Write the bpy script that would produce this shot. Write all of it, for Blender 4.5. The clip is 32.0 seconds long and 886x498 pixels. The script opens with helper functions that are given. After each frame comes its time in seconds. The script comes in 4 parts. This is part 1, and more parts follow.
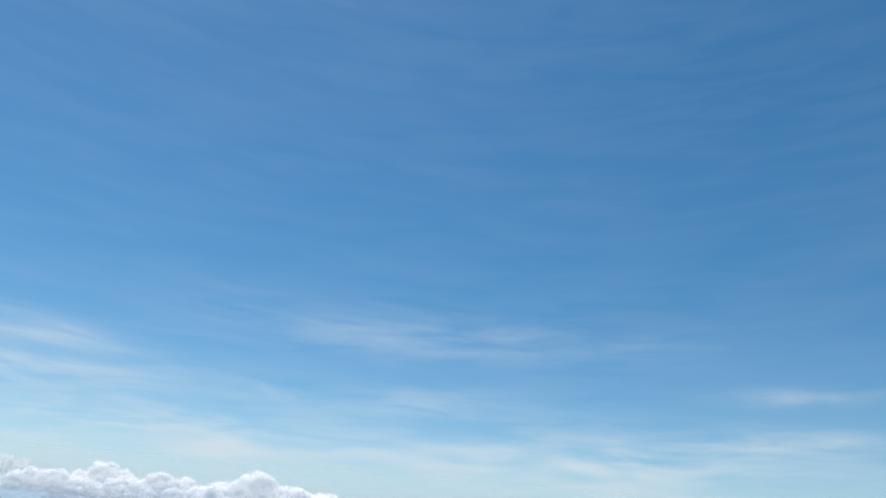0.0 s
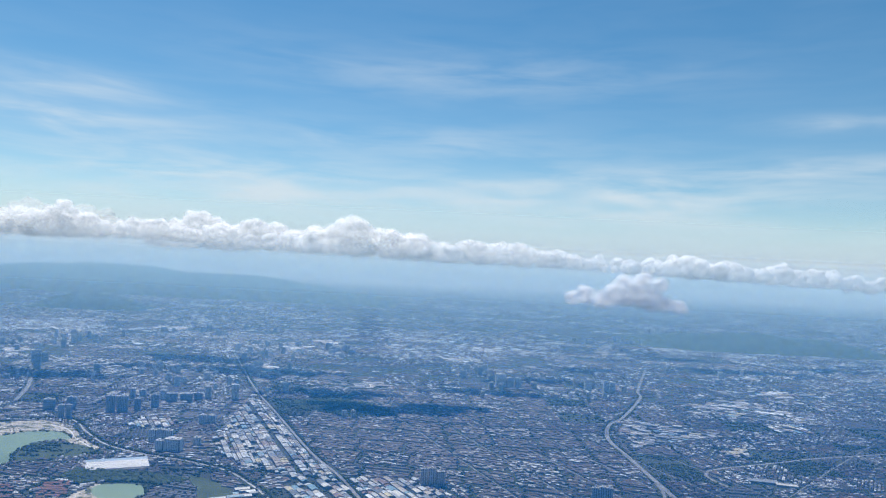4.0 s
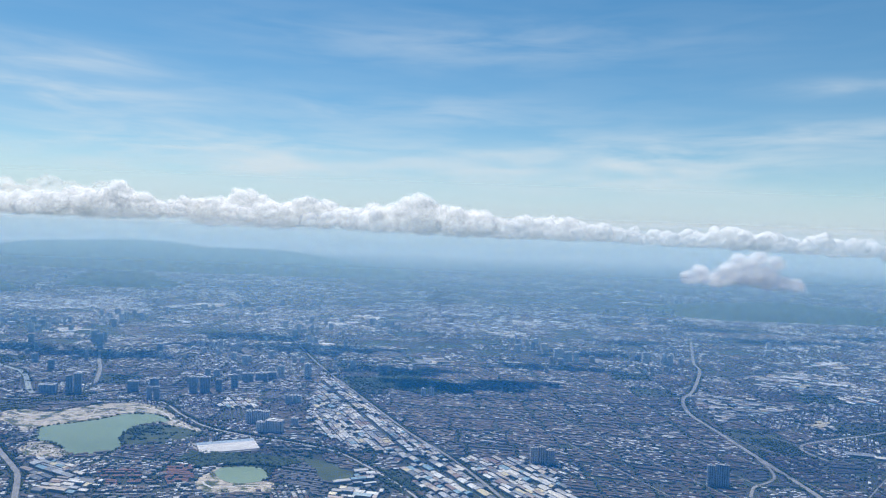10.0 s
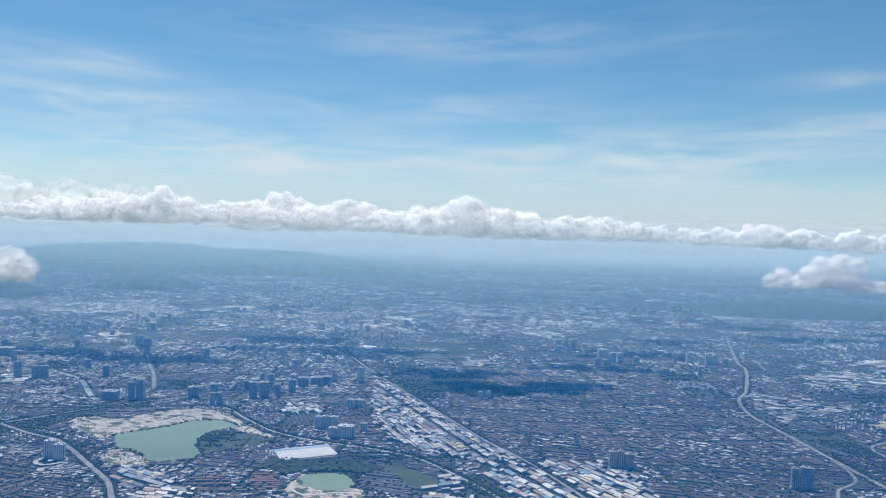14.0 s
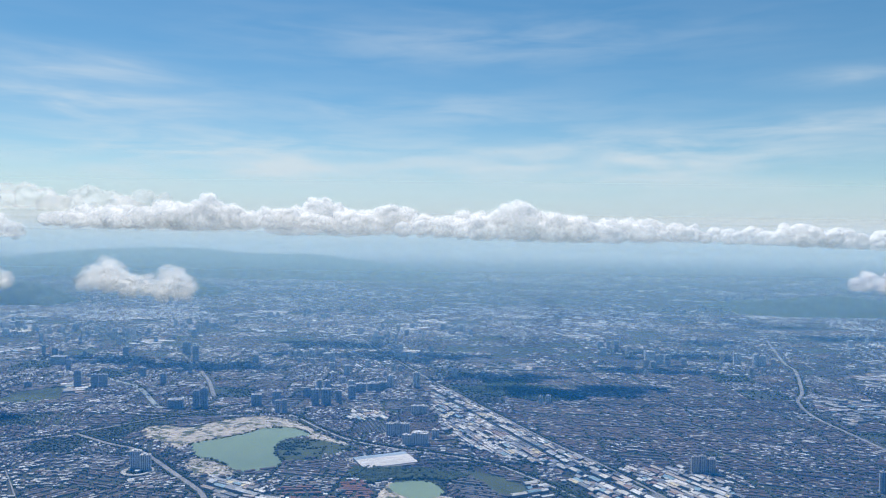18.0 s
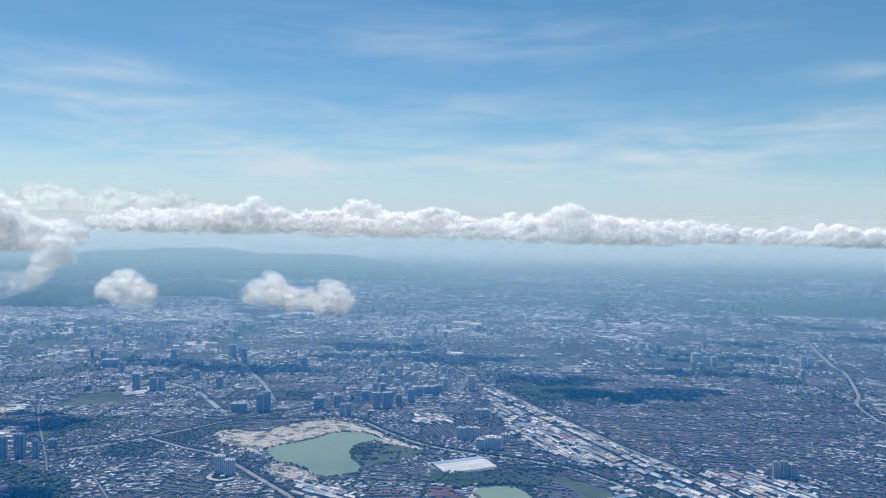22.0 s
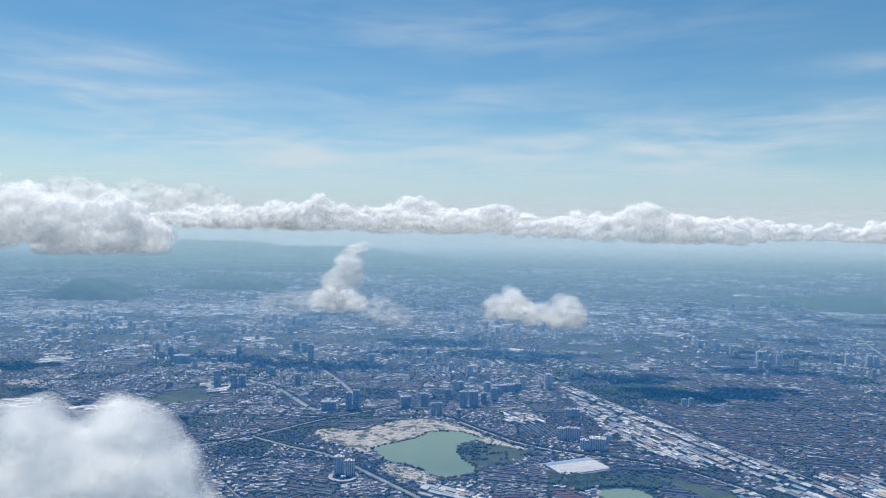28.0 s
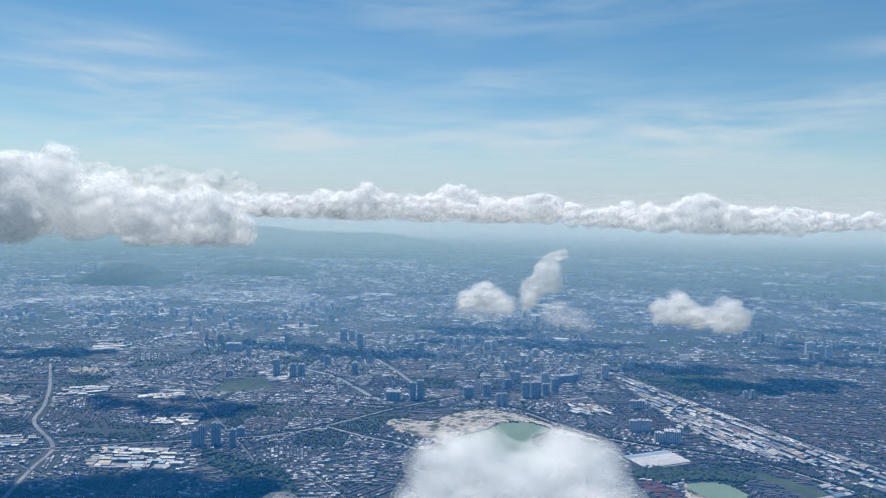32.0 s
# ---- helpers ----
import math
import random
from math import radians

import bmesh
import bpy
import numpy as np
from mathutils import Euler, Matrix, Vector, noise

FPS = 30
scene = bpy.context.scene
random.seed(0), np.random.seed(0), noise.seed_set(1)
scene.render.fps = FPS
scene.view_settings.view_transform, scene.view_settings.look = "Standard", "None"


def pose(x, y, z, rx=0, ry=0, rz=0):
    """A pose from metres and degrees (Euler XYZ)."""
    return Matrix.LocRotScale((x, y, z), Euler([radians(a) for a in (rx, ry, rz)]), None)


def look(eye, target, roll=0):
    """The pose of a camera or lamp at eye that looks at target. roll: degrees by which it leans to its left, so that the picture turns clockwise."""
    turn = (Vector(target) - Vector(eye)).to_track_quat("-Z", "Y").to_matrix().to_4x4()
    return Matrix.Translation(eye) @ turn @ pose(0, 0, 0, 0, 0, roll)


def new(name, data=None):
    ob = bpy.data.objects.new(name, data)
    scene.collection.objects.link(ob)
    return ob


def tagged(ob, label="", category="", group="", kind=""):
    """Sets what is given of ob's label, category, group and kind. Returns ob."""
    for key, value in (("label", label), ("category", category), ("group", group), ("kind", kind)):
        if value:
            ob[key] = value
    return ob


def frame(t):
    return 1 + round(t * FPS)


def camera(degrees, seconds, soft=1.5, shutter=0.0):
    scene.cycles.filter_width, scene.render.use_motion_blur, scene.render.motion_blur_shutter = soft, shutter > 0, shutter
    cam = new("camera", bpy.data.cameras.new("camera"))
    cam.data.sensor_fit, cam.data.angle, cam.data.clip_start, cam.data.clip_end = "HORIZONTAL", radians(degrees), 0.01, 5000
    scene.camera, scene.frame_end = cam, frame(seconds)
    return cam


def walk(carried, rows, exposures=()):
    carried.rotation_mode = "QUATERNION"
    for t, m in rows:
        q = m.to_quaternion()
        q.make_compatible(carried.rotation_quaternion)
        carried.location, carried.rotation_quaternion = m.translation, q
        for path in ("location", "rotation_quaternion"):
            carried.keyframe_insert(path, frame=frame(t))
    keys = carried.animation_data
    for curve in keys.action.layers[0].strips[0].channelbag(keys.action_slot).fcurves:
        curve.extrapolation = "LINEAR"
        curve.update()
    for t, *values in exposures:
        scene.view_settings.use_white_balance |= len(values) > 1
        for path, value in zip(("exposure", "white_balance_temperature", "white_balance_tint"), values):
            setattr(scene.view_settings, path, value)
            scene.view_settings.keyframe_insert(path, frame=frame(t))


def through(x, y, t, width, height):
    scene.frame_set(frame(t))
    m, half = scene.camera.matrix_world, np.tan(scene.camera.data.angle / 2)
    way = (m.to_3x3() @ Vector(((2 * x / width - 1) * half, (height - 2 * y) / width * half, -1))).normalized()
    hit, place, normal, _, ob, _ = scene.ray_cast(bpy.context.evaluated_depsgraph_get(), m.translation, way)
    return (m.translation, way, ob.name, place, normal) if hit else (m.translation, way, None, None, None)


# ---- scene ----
cam = camera(63.5, 32.0, soft=1.2)
PATH = [
    (0, (0.353, 12.118, 88.994), (0.429, 21.342, 92.855), 4.71),
    (0.5, (-3.412, 12.373, 89.175), (-3.446, 21.765, 92.606), 4.27),
    (1, (-7.175, 12.604, 89.359), (-7.344, 22.188, 92.207), 3.60),
    (1.5, (-10.937, 12.812, 89.548), (-11.176, 22.515, 91.955), 3.32),
    (2, (-14.699, 12.997, 89.740), (-14.938, 22.825, 91.574), 2.75),
    (2.5, (-18.460, 13.161, 89.937), (-18.687, 23.049, 91.411), 2.79),
    (3, (-22.220, 13.302, 90.138), (-22.458, 23.247, 91.164), 2.72),
    (3.5, (-25.981, 13.423, 90.343), (-26.210, 23.396, 91.045), 2.80),
    (4, (-29.741, 13.523, 90.552), (-29.967, 23.515, 90.887), 2.80),
    (7, (-52.321, 13.718, 91.891), (-52.463, 23.716, 91.816), 2.74),
    (8, (-59.859, 13.639, 92.371), (-60.025, 23.637, 92.279), 2.61),
    (9, (-67.407, 13.495, 92.866), (-67.599, 23.493, 92.776), 2.35),
    (10, (-74.967, 13.290, 93.378), (-75.201, 23.287, 93.298), 2.06),
    (11, (-82.539, 13.027, 93.906), (-82.794, 23.023, 93.825), 1.82),
    (12, (-90.127, 12.710, 94.450), (-90.404, 22.705, 94.378), 1.68),
    (13, (-97.732, 12.342, 95.011), (-98.036, 22.338, 94.926), 1.59),
    (14, (-105.357, 11.929, 95.588), (-105.673, 21.924, 95.481), 1.47),
    (17, (-128.365, 10.450, 97.417), (-128.763, 20.442, 97.333), 1.01),
    (18, (-136.086, 9.890, 98.060), (-136.508, 19.880, 97.957), 0.76),
    (19, (-143.836, 9.303, 98.718), (-144.279, 19.292, 98.601), 0.74),
    (20, (-151.616, 8.692, 99.393), (-152.100, 18.680, 99.285), 0.62),
    (21, (-159.430, 8.062, 100.085), (-159.948, 18.048, 99.963), 0.59),
    (22, (-167.279, 7.416, 100.792), (-167.811, 17.402, 100.670), 0.60),
    (23, (-175.165, 6.759, 101.516), (-175.707, 16.743, 101.364), 0.41),
    (24, (-183.089, 6.093, 102.257), (-183.639, 16.076, 102.075), 0.40),
    (25, (-191.055, 5.423, 103.013), (-191.638, 15.405, 102.828), 0.42),
    (28, (-215.216, 3.427, 105.381), (-215.835, 13.404, 105.134), 0.76),
    (29, (-223.364, 2.778, 106.203), (-223.998, 12.753, 105.893), 0.83),
    (30, (-231.563, 2.144, 107.041), (-232.225, 12.117, 106.716), 0.87),
    (31, (-239.815, 1.529, 107.896), (-240.510, 11.496, 107.474), 0.88),
    (32, (-248.121, 0.937, 108.767), (-248.855, 10.899, 108.304), 0.97),
]
walk(cam, [(t, look(eye, target, roll)) for t, eye, target, roll in PATH], [(0, 0.03), (2, 0.04), (4, 0.07), (9, 0.05), (20, 0.01), (32, -0.06)])

# The place is modelled at one tenth of its size, so that the plain up to the far hills
# lies within the camera's reach: 1 unit stands for 10 m.

# ---- light ----
SUN_EL, SUN_AZ = 65.0, -32.0          # degrees; azimuth clockwise from +y
scene.cycles.transparent_max_bounces = 48
scene.cycles.max_bounces, scene.cycles.diffuse_bounces, scene.cycles.transmission_bounces = 16, 8, 12


def to_sun():
    e, a = radians(SUN_EL), radians(SUN_AZ)
    return Vector((math.cos(e) * math.sin(a), math.cos(e) * math.cos(a), math.sin(e)))


def nodes_of(tree):
    tree.nodes.clear()
    return tree.nodes, tree.links


# azimuth and elevation in degrees, half width, half height, thickness of the patches of cirrus
CIRRUS = [(-30, 12.0, 7, 1.1, 0.50), (-30, 9.5, 8, 1.2, 0.62), (-19, 6.4, 13, 1.9, 0.95), (13, 6.6, 13, 1.9, 1.0), (0, 15.5, 17, 1.8, 0.30), (27, 11.8, 7, 0.6, 0.36), (26, 8.6, 9, 0.9, 0.5), (-4, 10.4, 15, 1.3, 0.36), (0, 4.5, 60, 2.6, 0.28)]


def make_world():
    w = bpy.data.worlds.new("sky")
    scene.world = w
    w.use_nodes = True
    n, l = nodes_of(w.node_tree)
    out, bg, sky = n.new("ShaderNodeOutputWorld"), n.new("ShaderNodeBackground"), n.new("ShaderNodeTexSky")
    sky.sky_type, sky.sun_disc = "NISHITA", False
    sky.sun_elevation, sky.sun_rotation = radians(SUN_EL), radians(SUN_AZ)
    sky.altitude, sky.air_density, sky.dust_density, sky.ozone_density = 900.0, 1.0, 0.4, 1.0
    bg.inputs["Strength"].default_value = 0.088
    # thin cirrus in patches, streaked along the wind
    tc, sep = n.new("ShaderNodeTexCoord"), n.new("ShaderNodeSeparateXYZ")
    l.new(tc.outputs["Generated"], sep.inputs[0])

    def calc(how, a, b=0.0, c=0.0):
        k = n.new("ShaderNodeMath")
        k.operation = how
        for i, v in enumerate((a, b, c)):
            if isinstance(v, (int, float)):
                k.inputs[i].default_value = v
            else:
                l.new(v, k.inputs[i])
        return k.outputs[0]

    az = calc("MULTIPLY", calc("ARCTAN2", sep.outputs["X"], sep.outputs["Y"]), 57.2958)
    el = calc("MULTIPLY", calc("ARCSINE", sep.outputs["Z"]), 57.2958)
    comb = n.new("ShaderNodeCombineXYZ")
    l.new(az, comb.inputs[0]); l.new(el, comb.inputs[1])

    def streaks(stretch, turn, scale, detail, lowest, highest):
        mp = n.new("ShaderNodeMapping")
        mp.inputs["Scale"].default_value, mp.inputs["Rotation"].default_value = (*stretch, 1.0), (0, 0, radians(turn))
        l.new(comb.outputs[0], mp.inputs[0])
        nz = n.new("ShaderNodeTexNoise")
        nz.inputs["Scale"].default_value, nz.inputs["Detail"].default_value, nz.inputs["Roughness"].default_value, nz.inputs["Distortion"].default_value = scale, detail, 0.55, 0.35
        l.new(mp.outputs[0], nz.inputs["Vector"])
        mr = n.new("ShaderNodeMapRange")
        mr.interpolation_type = "SMOOTHSTEP"
        mr.inputs[1].default_value, mr.inputs[2].default_value = lowest, highest
        l.new(nz.outputs["Fac"], mr.inputs[0])
        return mr.outputs[0]

    bank = None
    for a0, e0, wide, high, much in CIRRUS:
        u, v = calc("DIVIDE", calc("SUBTRACT", az, a0), wide), calc("DIVIDE", calc("SUBTRACT", el, e0), high)
        g = calc("MULTIPLY", calc("EXPONENT", calc("MULTIPLY", calc("ADD", calc("MULTIPLY", u, u), calc("MULTIPLY", v, v)), -1.0)), much)
        bank = g if bank is None else calc("ADD", bank, g)
    fibre = calc("ADD", calc("MULTIPLY", streaks((0.10, 0.65), 4, 1.0, 4, 0.30, 0.72), 0.75), calc("MULTIPLY", streaks((0.05, 0.22), -3, 1.0, 4, 0.35, 0.7), 0.45))
    thin = calc("MULTIPLY", calc("ADD", bank, 0.035), fibre)
    mul = n.new("ShaderNodeClamp")
    mul.inputs["Max"].default_value = 0.8
    l.new(thin, mul.inputs[0])
    mix = n.new("ShaderNodeMix"); mix.data_type = "RGBA"
    blue = n.new("ShaderNodeHueSaturation")
    blue.inputs["Hue"].default_value, blue.inputs["Saturation"].default_value, blue.inputs["Value"].default_value = 0.490, 1.34, 1.17
    l.new(sky.outputs[0], blue.inputs["Color"])
    l.new(mul.outputs[0], mix.inputs["Factor"]); l.new(blue.outputs[0], mix.inputs["A"])
    mix.inputs["B"].default_value = (7.7, 8.6, 9.2, 1)
    l.new(mix.outputs["Result"], bg.inputs["Color"]); l.new(bg.outputs[0], out.inputs[0])


make_world()
sun = new("sun", bpy.data.lights.new("sun", "SUN"))
sun.data.energy, sun.data.angle, sun.data.color = 5.0, radians(0.6), (1.0, 0.97, 0.92)
sun.matrix_world = look(to_sun() * 2000, (0, 0, 0))

# ---- materials ----


def material(name, rough=0.8):
    m = bpy.data.materials.new(name)
    m.use_nodes = True
    n, l = m.node_tree.nodes, m.node_tree.links
    b = n["Principled BSDF"]
    b.inputs["Roughness"].default_value = rough
    return m, n, l, b


def ramp(n, stops, kind="LINEAR"):
    r = n.new("ShaderNodeValToRGB")
    r.color_ramp.interpolation = kind
    e = r.color_ramp.elements
    while len(e) < len(stops):
        e.new(0.5)
    for k, (p, c) in zip(e, stops):
        k.position, k.color = p, (*c, 1)
    return r


def noise_node(n, l, scale, detail=4.0, rough=0.55, coords=None, stretch=None):
    if coords is None:
        coords = n.new("ShaderNodeNewGeometry").outputs["Position"]
    if stretch:
        mp = n.new("ShaderNodeMapping")
        mp.inputs["Scale"].default_value = stretch
        l.new(coords, mp.inputs[0])
        coords = mp.outputs[0]
    t = n.new("ShaderNodeTexNoise")
    t.inputs["Scale"].default_value, t.inputs["Detail"].default_value, t.inputs["Roughness"].default_value = scale, detail, rough
    l.new(coords, t.inputs["Vector"])
    return t.outputs["Fac"]


def blend(n, l, fac, a, b, how="MIX"):
    m = n.new("ShaderNodeMix")
    m.data_type, m.blend_type = "RGBA", how
    for sock, v in (("Factor", fac), ("A", a), ("B", b)):
        if isinstance(v, (int, float)):
            m.inputs[sock].default_value = v
        elif isinstance(v, tuple):
            m.inputs[sock].default_value = (*v, 1)
        else:
            l.new(v, m.inputs[sock])
    return m.outputs["Result"]


def two_scale(name, dark, light, big, small, rough=0.85, bump=0.0):
    """A rough surface of one kind, mottled at two scales."""
    m, n, l, b = material(name, rough)
    c1 = ramp(n, [(0.3, dark), (0.7, light)])
    l.new(noise_node(n, l, big, 5), c1.inputs[0])
    fine = ramp(n, [(0.25, (0.62, 0.62, 0.62)), (0.75, (1.25, 1.25, 1.25))])
    f = noise_node(n, l, small, 3)
    l.new(f, fine.inputs[0])
    l.new(blend(n, l, 1.0, c1.outputs[0], fine.outputs[0], "MULTIPLY"), b.inputs["Base Color"])
    if bump:
        bn = n.new("ShaderNodeBump")
        bn.inputs["Strength"].default_value, bn.inputs["Distance"].default_value = 0.6, bump
        l.new(f, bn.inputs["Height"])
        l.new(bn.outputs[0], b.inputs["Normal"])
    return m


def by_piece(name, stops, rough=0.7, own=False, metal=0.0, streak=0.5):
    """Each roof takes its own colour from the stops, with streaks and stains over it."""
    m, n, l, b = material(name, rough)
    b.inputs["Metallic"].default_value = metal
    if own:
        r = n.new("ShaderNodeObjectInfo").outputs["Random"]
    else:
        r = n.new("ShaderNodeNewGeometry").outputs["Random Per Island"]
    c = ramp(n, stops, "CONSTANT")
    l.new(r, c.inputs[0])
    fine = ramp(n, [(0.3, (1 - streak,) * 3), (0.7, (1.15,) * 3)])
    l.new(noise_node(n, l, 1.7, 5, 0.7), fine.inputs[0])
    l.new(blend(n, l, 1.0, c.outputs[0], fine.outputs[0], "MULTIPLY"), b.inputs["Base Color"])
    return m


def even(cols):
    return [(i / len(cols), c) for i, c in enumerate(cols)]


TILE_ROOFS = even([(0.068, 0.060, 0.060), (0.096, 0.068, 0.056), (0.056, 0.056, 0.064), (0.120, 0.080, 0.064), (0.080, 0.076, 0.076), (0.136, 0.128, 0.124), (0.064, 0.060, 0.068), (0.112, 0.064, 0.052), (0.080, 0.080, 0.084), (0.460, 0.450, 0.430), (0.192, 0.176, 0.168), (0.104, 0.080, 0.072)])
RED_ROOFS = even([(0.20, 0.066, 0.050), (0.16, 0.060, 0.050), (0.23, 0.084, 0.060), (0.13, 0.070, 0.062)])
GREY_ROOFS = even([(0.064, 0.072, 0.092), (0.088, 0.096, 0.116), (0.104, 0.108, 0.120), (0.056, 0.060, 0.072)])
SHED_ROOFS = even([(0.56, 0.55, 0.53), (0.34, 0.33, 0.32), (0.46, 0.39, 0.32), (0.20, 0.21, 0.22), (0.70, 0.69, 0.67), (0.30, 0.24, 0.20), (0.62, 0.57, 0.50), (0.56, 0.48, 0.30), (0.13, 0.14, 0.15), (0.40, 0.41, 0.42), (0.22, 0.14, 0.11), (0.18, 0.30, 0.36), (0.52, 0.50, 0.46), (0.66, 0.62, 0.56), (0.12, 0.13, 0.14), (0.27, 0.28, 0.29)])
MIXED_ROOFS = even([(0.11, 0.11, 0.115), (0.30, 0.30, 0.29), (0.15, 0.095, 0.08), (0.50, 0.49, 0.47), (0.07, 0.07, 0.08), (0.56, 0.55, 0.53), (0.12, 0.08, 0.065), (0.16, 0.17, 0.18), (0.66, 0.66, 0.65), (0.10, 0.12, 0.145), (0.09, 0.09, 0.09), (0.40, 0.38, 0.36)])
ROOF = {"terrace": by_piece("clay_tile_roofs", TILE_ROOFS), "red": by_piece("red_tile_roofs", RED_ROOFS), "grey": by_piece("slate_grey_roofs", GREY_ROOFS),
        "shed": by_piece("sheet_metal_roofs", SHED_ROOFS, 0.45), "mixed": by_piece("mixed_roofs", MIXED_ROOFS)}
ROOF_OWN = {"terrace": by_piece("clay_tile_roof", TILE_ROOFS, own=True), "red": by_piece("red_tile_roof", RED_ROOFS, own=True), "grey": by_piece("slate_grey_roof", GREY_ROOFS, own=True),
            "shed": by_piece("sheet_metal_roof", SHED_ROOFS, 0.45, own=True), "mixed": by_piece("mixed_roof", MIXED_ROOFS, own=True)}
ROOF["white"] = by_piece("white_metal_roofs", even([(0.72, 0.72, 0.71), (0.45, 0.46, 0.47), (0.80, 0.80, 0.79), (0.30, 0.31, 0.33), (0.62, 0.60, 0.57), (0.76, 0.76, 0.76), (0.22, 0.24, 0.27)]), 0.4)
FLATS = by_piece("stucco_flats", even([(0.60, 0.60, 0.60), (0.44, 0.47, 0.52), (0.56, 0.53, 0.50), (0.34, 0.38, 0.44), (0.66, 0.65, 0.64)]), 0.7)
PLASTER = two_scale("weathered_plaster", (0.26, 0.25, 0.24), (0.44, 0.43, 0.41), 0.35, 3.0)


def ground_material():
    """Tropical suburb from above: green verges, bare soil, lanes and yards between the roofs."""
    m, n, l, b = material("suburban_ground", 0.95)
    green = ramp(n, [(0.25, (0.014, 0.028, 0.014)), (0.5, (0.028, 0.046, 0.022)), (0.75, (0.060, 0.075, 0.038))])
    l.new(noise_node(n, l, 0.35, 8, 0.8), green.inputs[0])
    grey = ramp(n, [(0.30, (0.016, 0.022, 0.022)), (0.5, (0.040, 0.046, 0.045)), (0.74, (0.13, 0.13, 0.125))])
    l.new(noise_node(n, l, 1.1, 6, 0.8), grey.inputs[0])
    built = ramp(n, [(0.42, (0, 0, 0)), (0.56, (1, 1, 1))])
    l.new(noise_node(n, l, 0.025, 9, 0.72), built.inputs[0])
    l.new(blend(n, l, built.outputs[0], green.outputs[0], grey.outputs[0]), b.inputs["Base Color"])
    return m


GROUND = ground_material()


def sand_material():
    """Dug-over sand: pale tracks, darker damp patches and scrub."""
    m, n, l, b = material("dug_sand", 0.95)
    c = ramp(n, [(0.32, (0.12, 0.10, 0.075)), (0.45, (0.27, 0.23, 0.18)), (0.55, (0.52, 0.46, 0.38)), (0.7, (0.68, 0.62, 0.53))])
    l.new(noise_node(n, l, 0.55, 7, 0.75, stretch=(0.7, 1.9, 1)), c.inputs[0])
    g = ramp(n, [(0.50, (0, 0, 0)), (0.56, (1, 1, 1))])
    l.new(noise_node(n, l, 0.16, 6, 0.65), g.inputs[0])
    l.new(blend(n, l, g.outputs[0], c.outputs[0], (0.055, 0.075, 0.035)), b.inputs["Base Color"])
    return m


SAND = sand_material()
GRASS = two_scale("rough_grass", (0.035, 0.055, 0.026), (0.075, 0.098, 0.045), 0.15, 1.4, 0.95)
LEAVES = two_scale("tree_canopy", (0.018, 0.040, 0.016), (0.055, 0.085, 0.035), 0.2, 1.6, 0.9)
ASPHALT = two_scale("pale_asphalt", (0.15, 0.15, 0.15), (0.29, 0.28, 0.27), 0.2, 1.2, 0.9)
CONCRETE = two_scale("worn_concrete", (0.28, 0.27, 0.25), (0.46, 0.44, 0.41), 0.2, 1.5, 0.85)


def water_material():
    m, n, l, b = material("green_lake_water", 0.45)
    c = ramp(n, [(0.3, (0.150, 0.215, 0.125)), (0.7, (0.185, 0.250, 0.150))])
    l.new(noise_node(n, l, 0.05, 4), c.inputs[0])
    l.new(c.outputs[0], b.inputs["Base Color"])
    b.inputs["Specular IOR Level"].default_value = 0.25
    bn = n.new("ShaderNodeBump")
    bn.inputs["Strength"].default_value, bn.inputs["Distance"].default_value = 0.15, 0.05
    l.new(noise_node(n, l, 3.0, 3), bn.inputs["Height"])
    l.new(bn.outputs[0], b.inputs["Normal"])
    return m


WATER = water_material()
CANAL_WATER = two_scale("silty_canal_water", (0.20, 0.22, 0.20), (0.30, 0.31, 0.28), 0.1, 1.0, 0.4)


def cloud_material(name, alpha=1.0, grain=0.3, patchy=0.85, white=0.999, through=0.72):
    """Water droplets: white, passing on light from behind; the outer skins are thin and patchy."""
    m = bpy.data.materials.new(name)
    m.use_nodes = True
    n, l = nodes_of(m.node_tree)
    out, d, t, mix = n.new("ShaderNodeOutputMaterial"), n.new("ShaderNodeBsdfDiffuse"), n.new("ShaderNodeBsdfTranslucent"), n.new("ShaderNodeMixShader")
    d.inputs["Color"].default_value = t.inputs["Color"].default_value = (white, white, white, 1)
    mix.inputs[0].default_value = through
    l.new(d.outputs[0], mix.inputs[1]); l.new(t.outputs[0], mix.inputs[2])
    last = mix.outputs[0]
    if alpha < 1.0:
        mr = n.new("ShaderNodeMapRange")
        mr.inputs[1].default_value, mr.inputs[2].default_value, mr.inputs[3].default_value, mr.inputs[4].default_value = 0.34, 0.66, alpha * (1 - patchy), alpha * (1 + patchy)
        l.new(noise_node(n, l, grain, 4, 0.6), mr.inputs[0])
        clear, thin = n.new("ShaderNodeBsdfTransparent"), n.new("ShaderNodeMixShader")
        l.new(mr.outputs[0], thin.inputs[0]); l.new(clear.outputs[0], thin.inputs[1]); l.new(last, thin.inputs[2])
        last = thin.outputs[0]
    l.new(last, out.inputs[0])
    return m


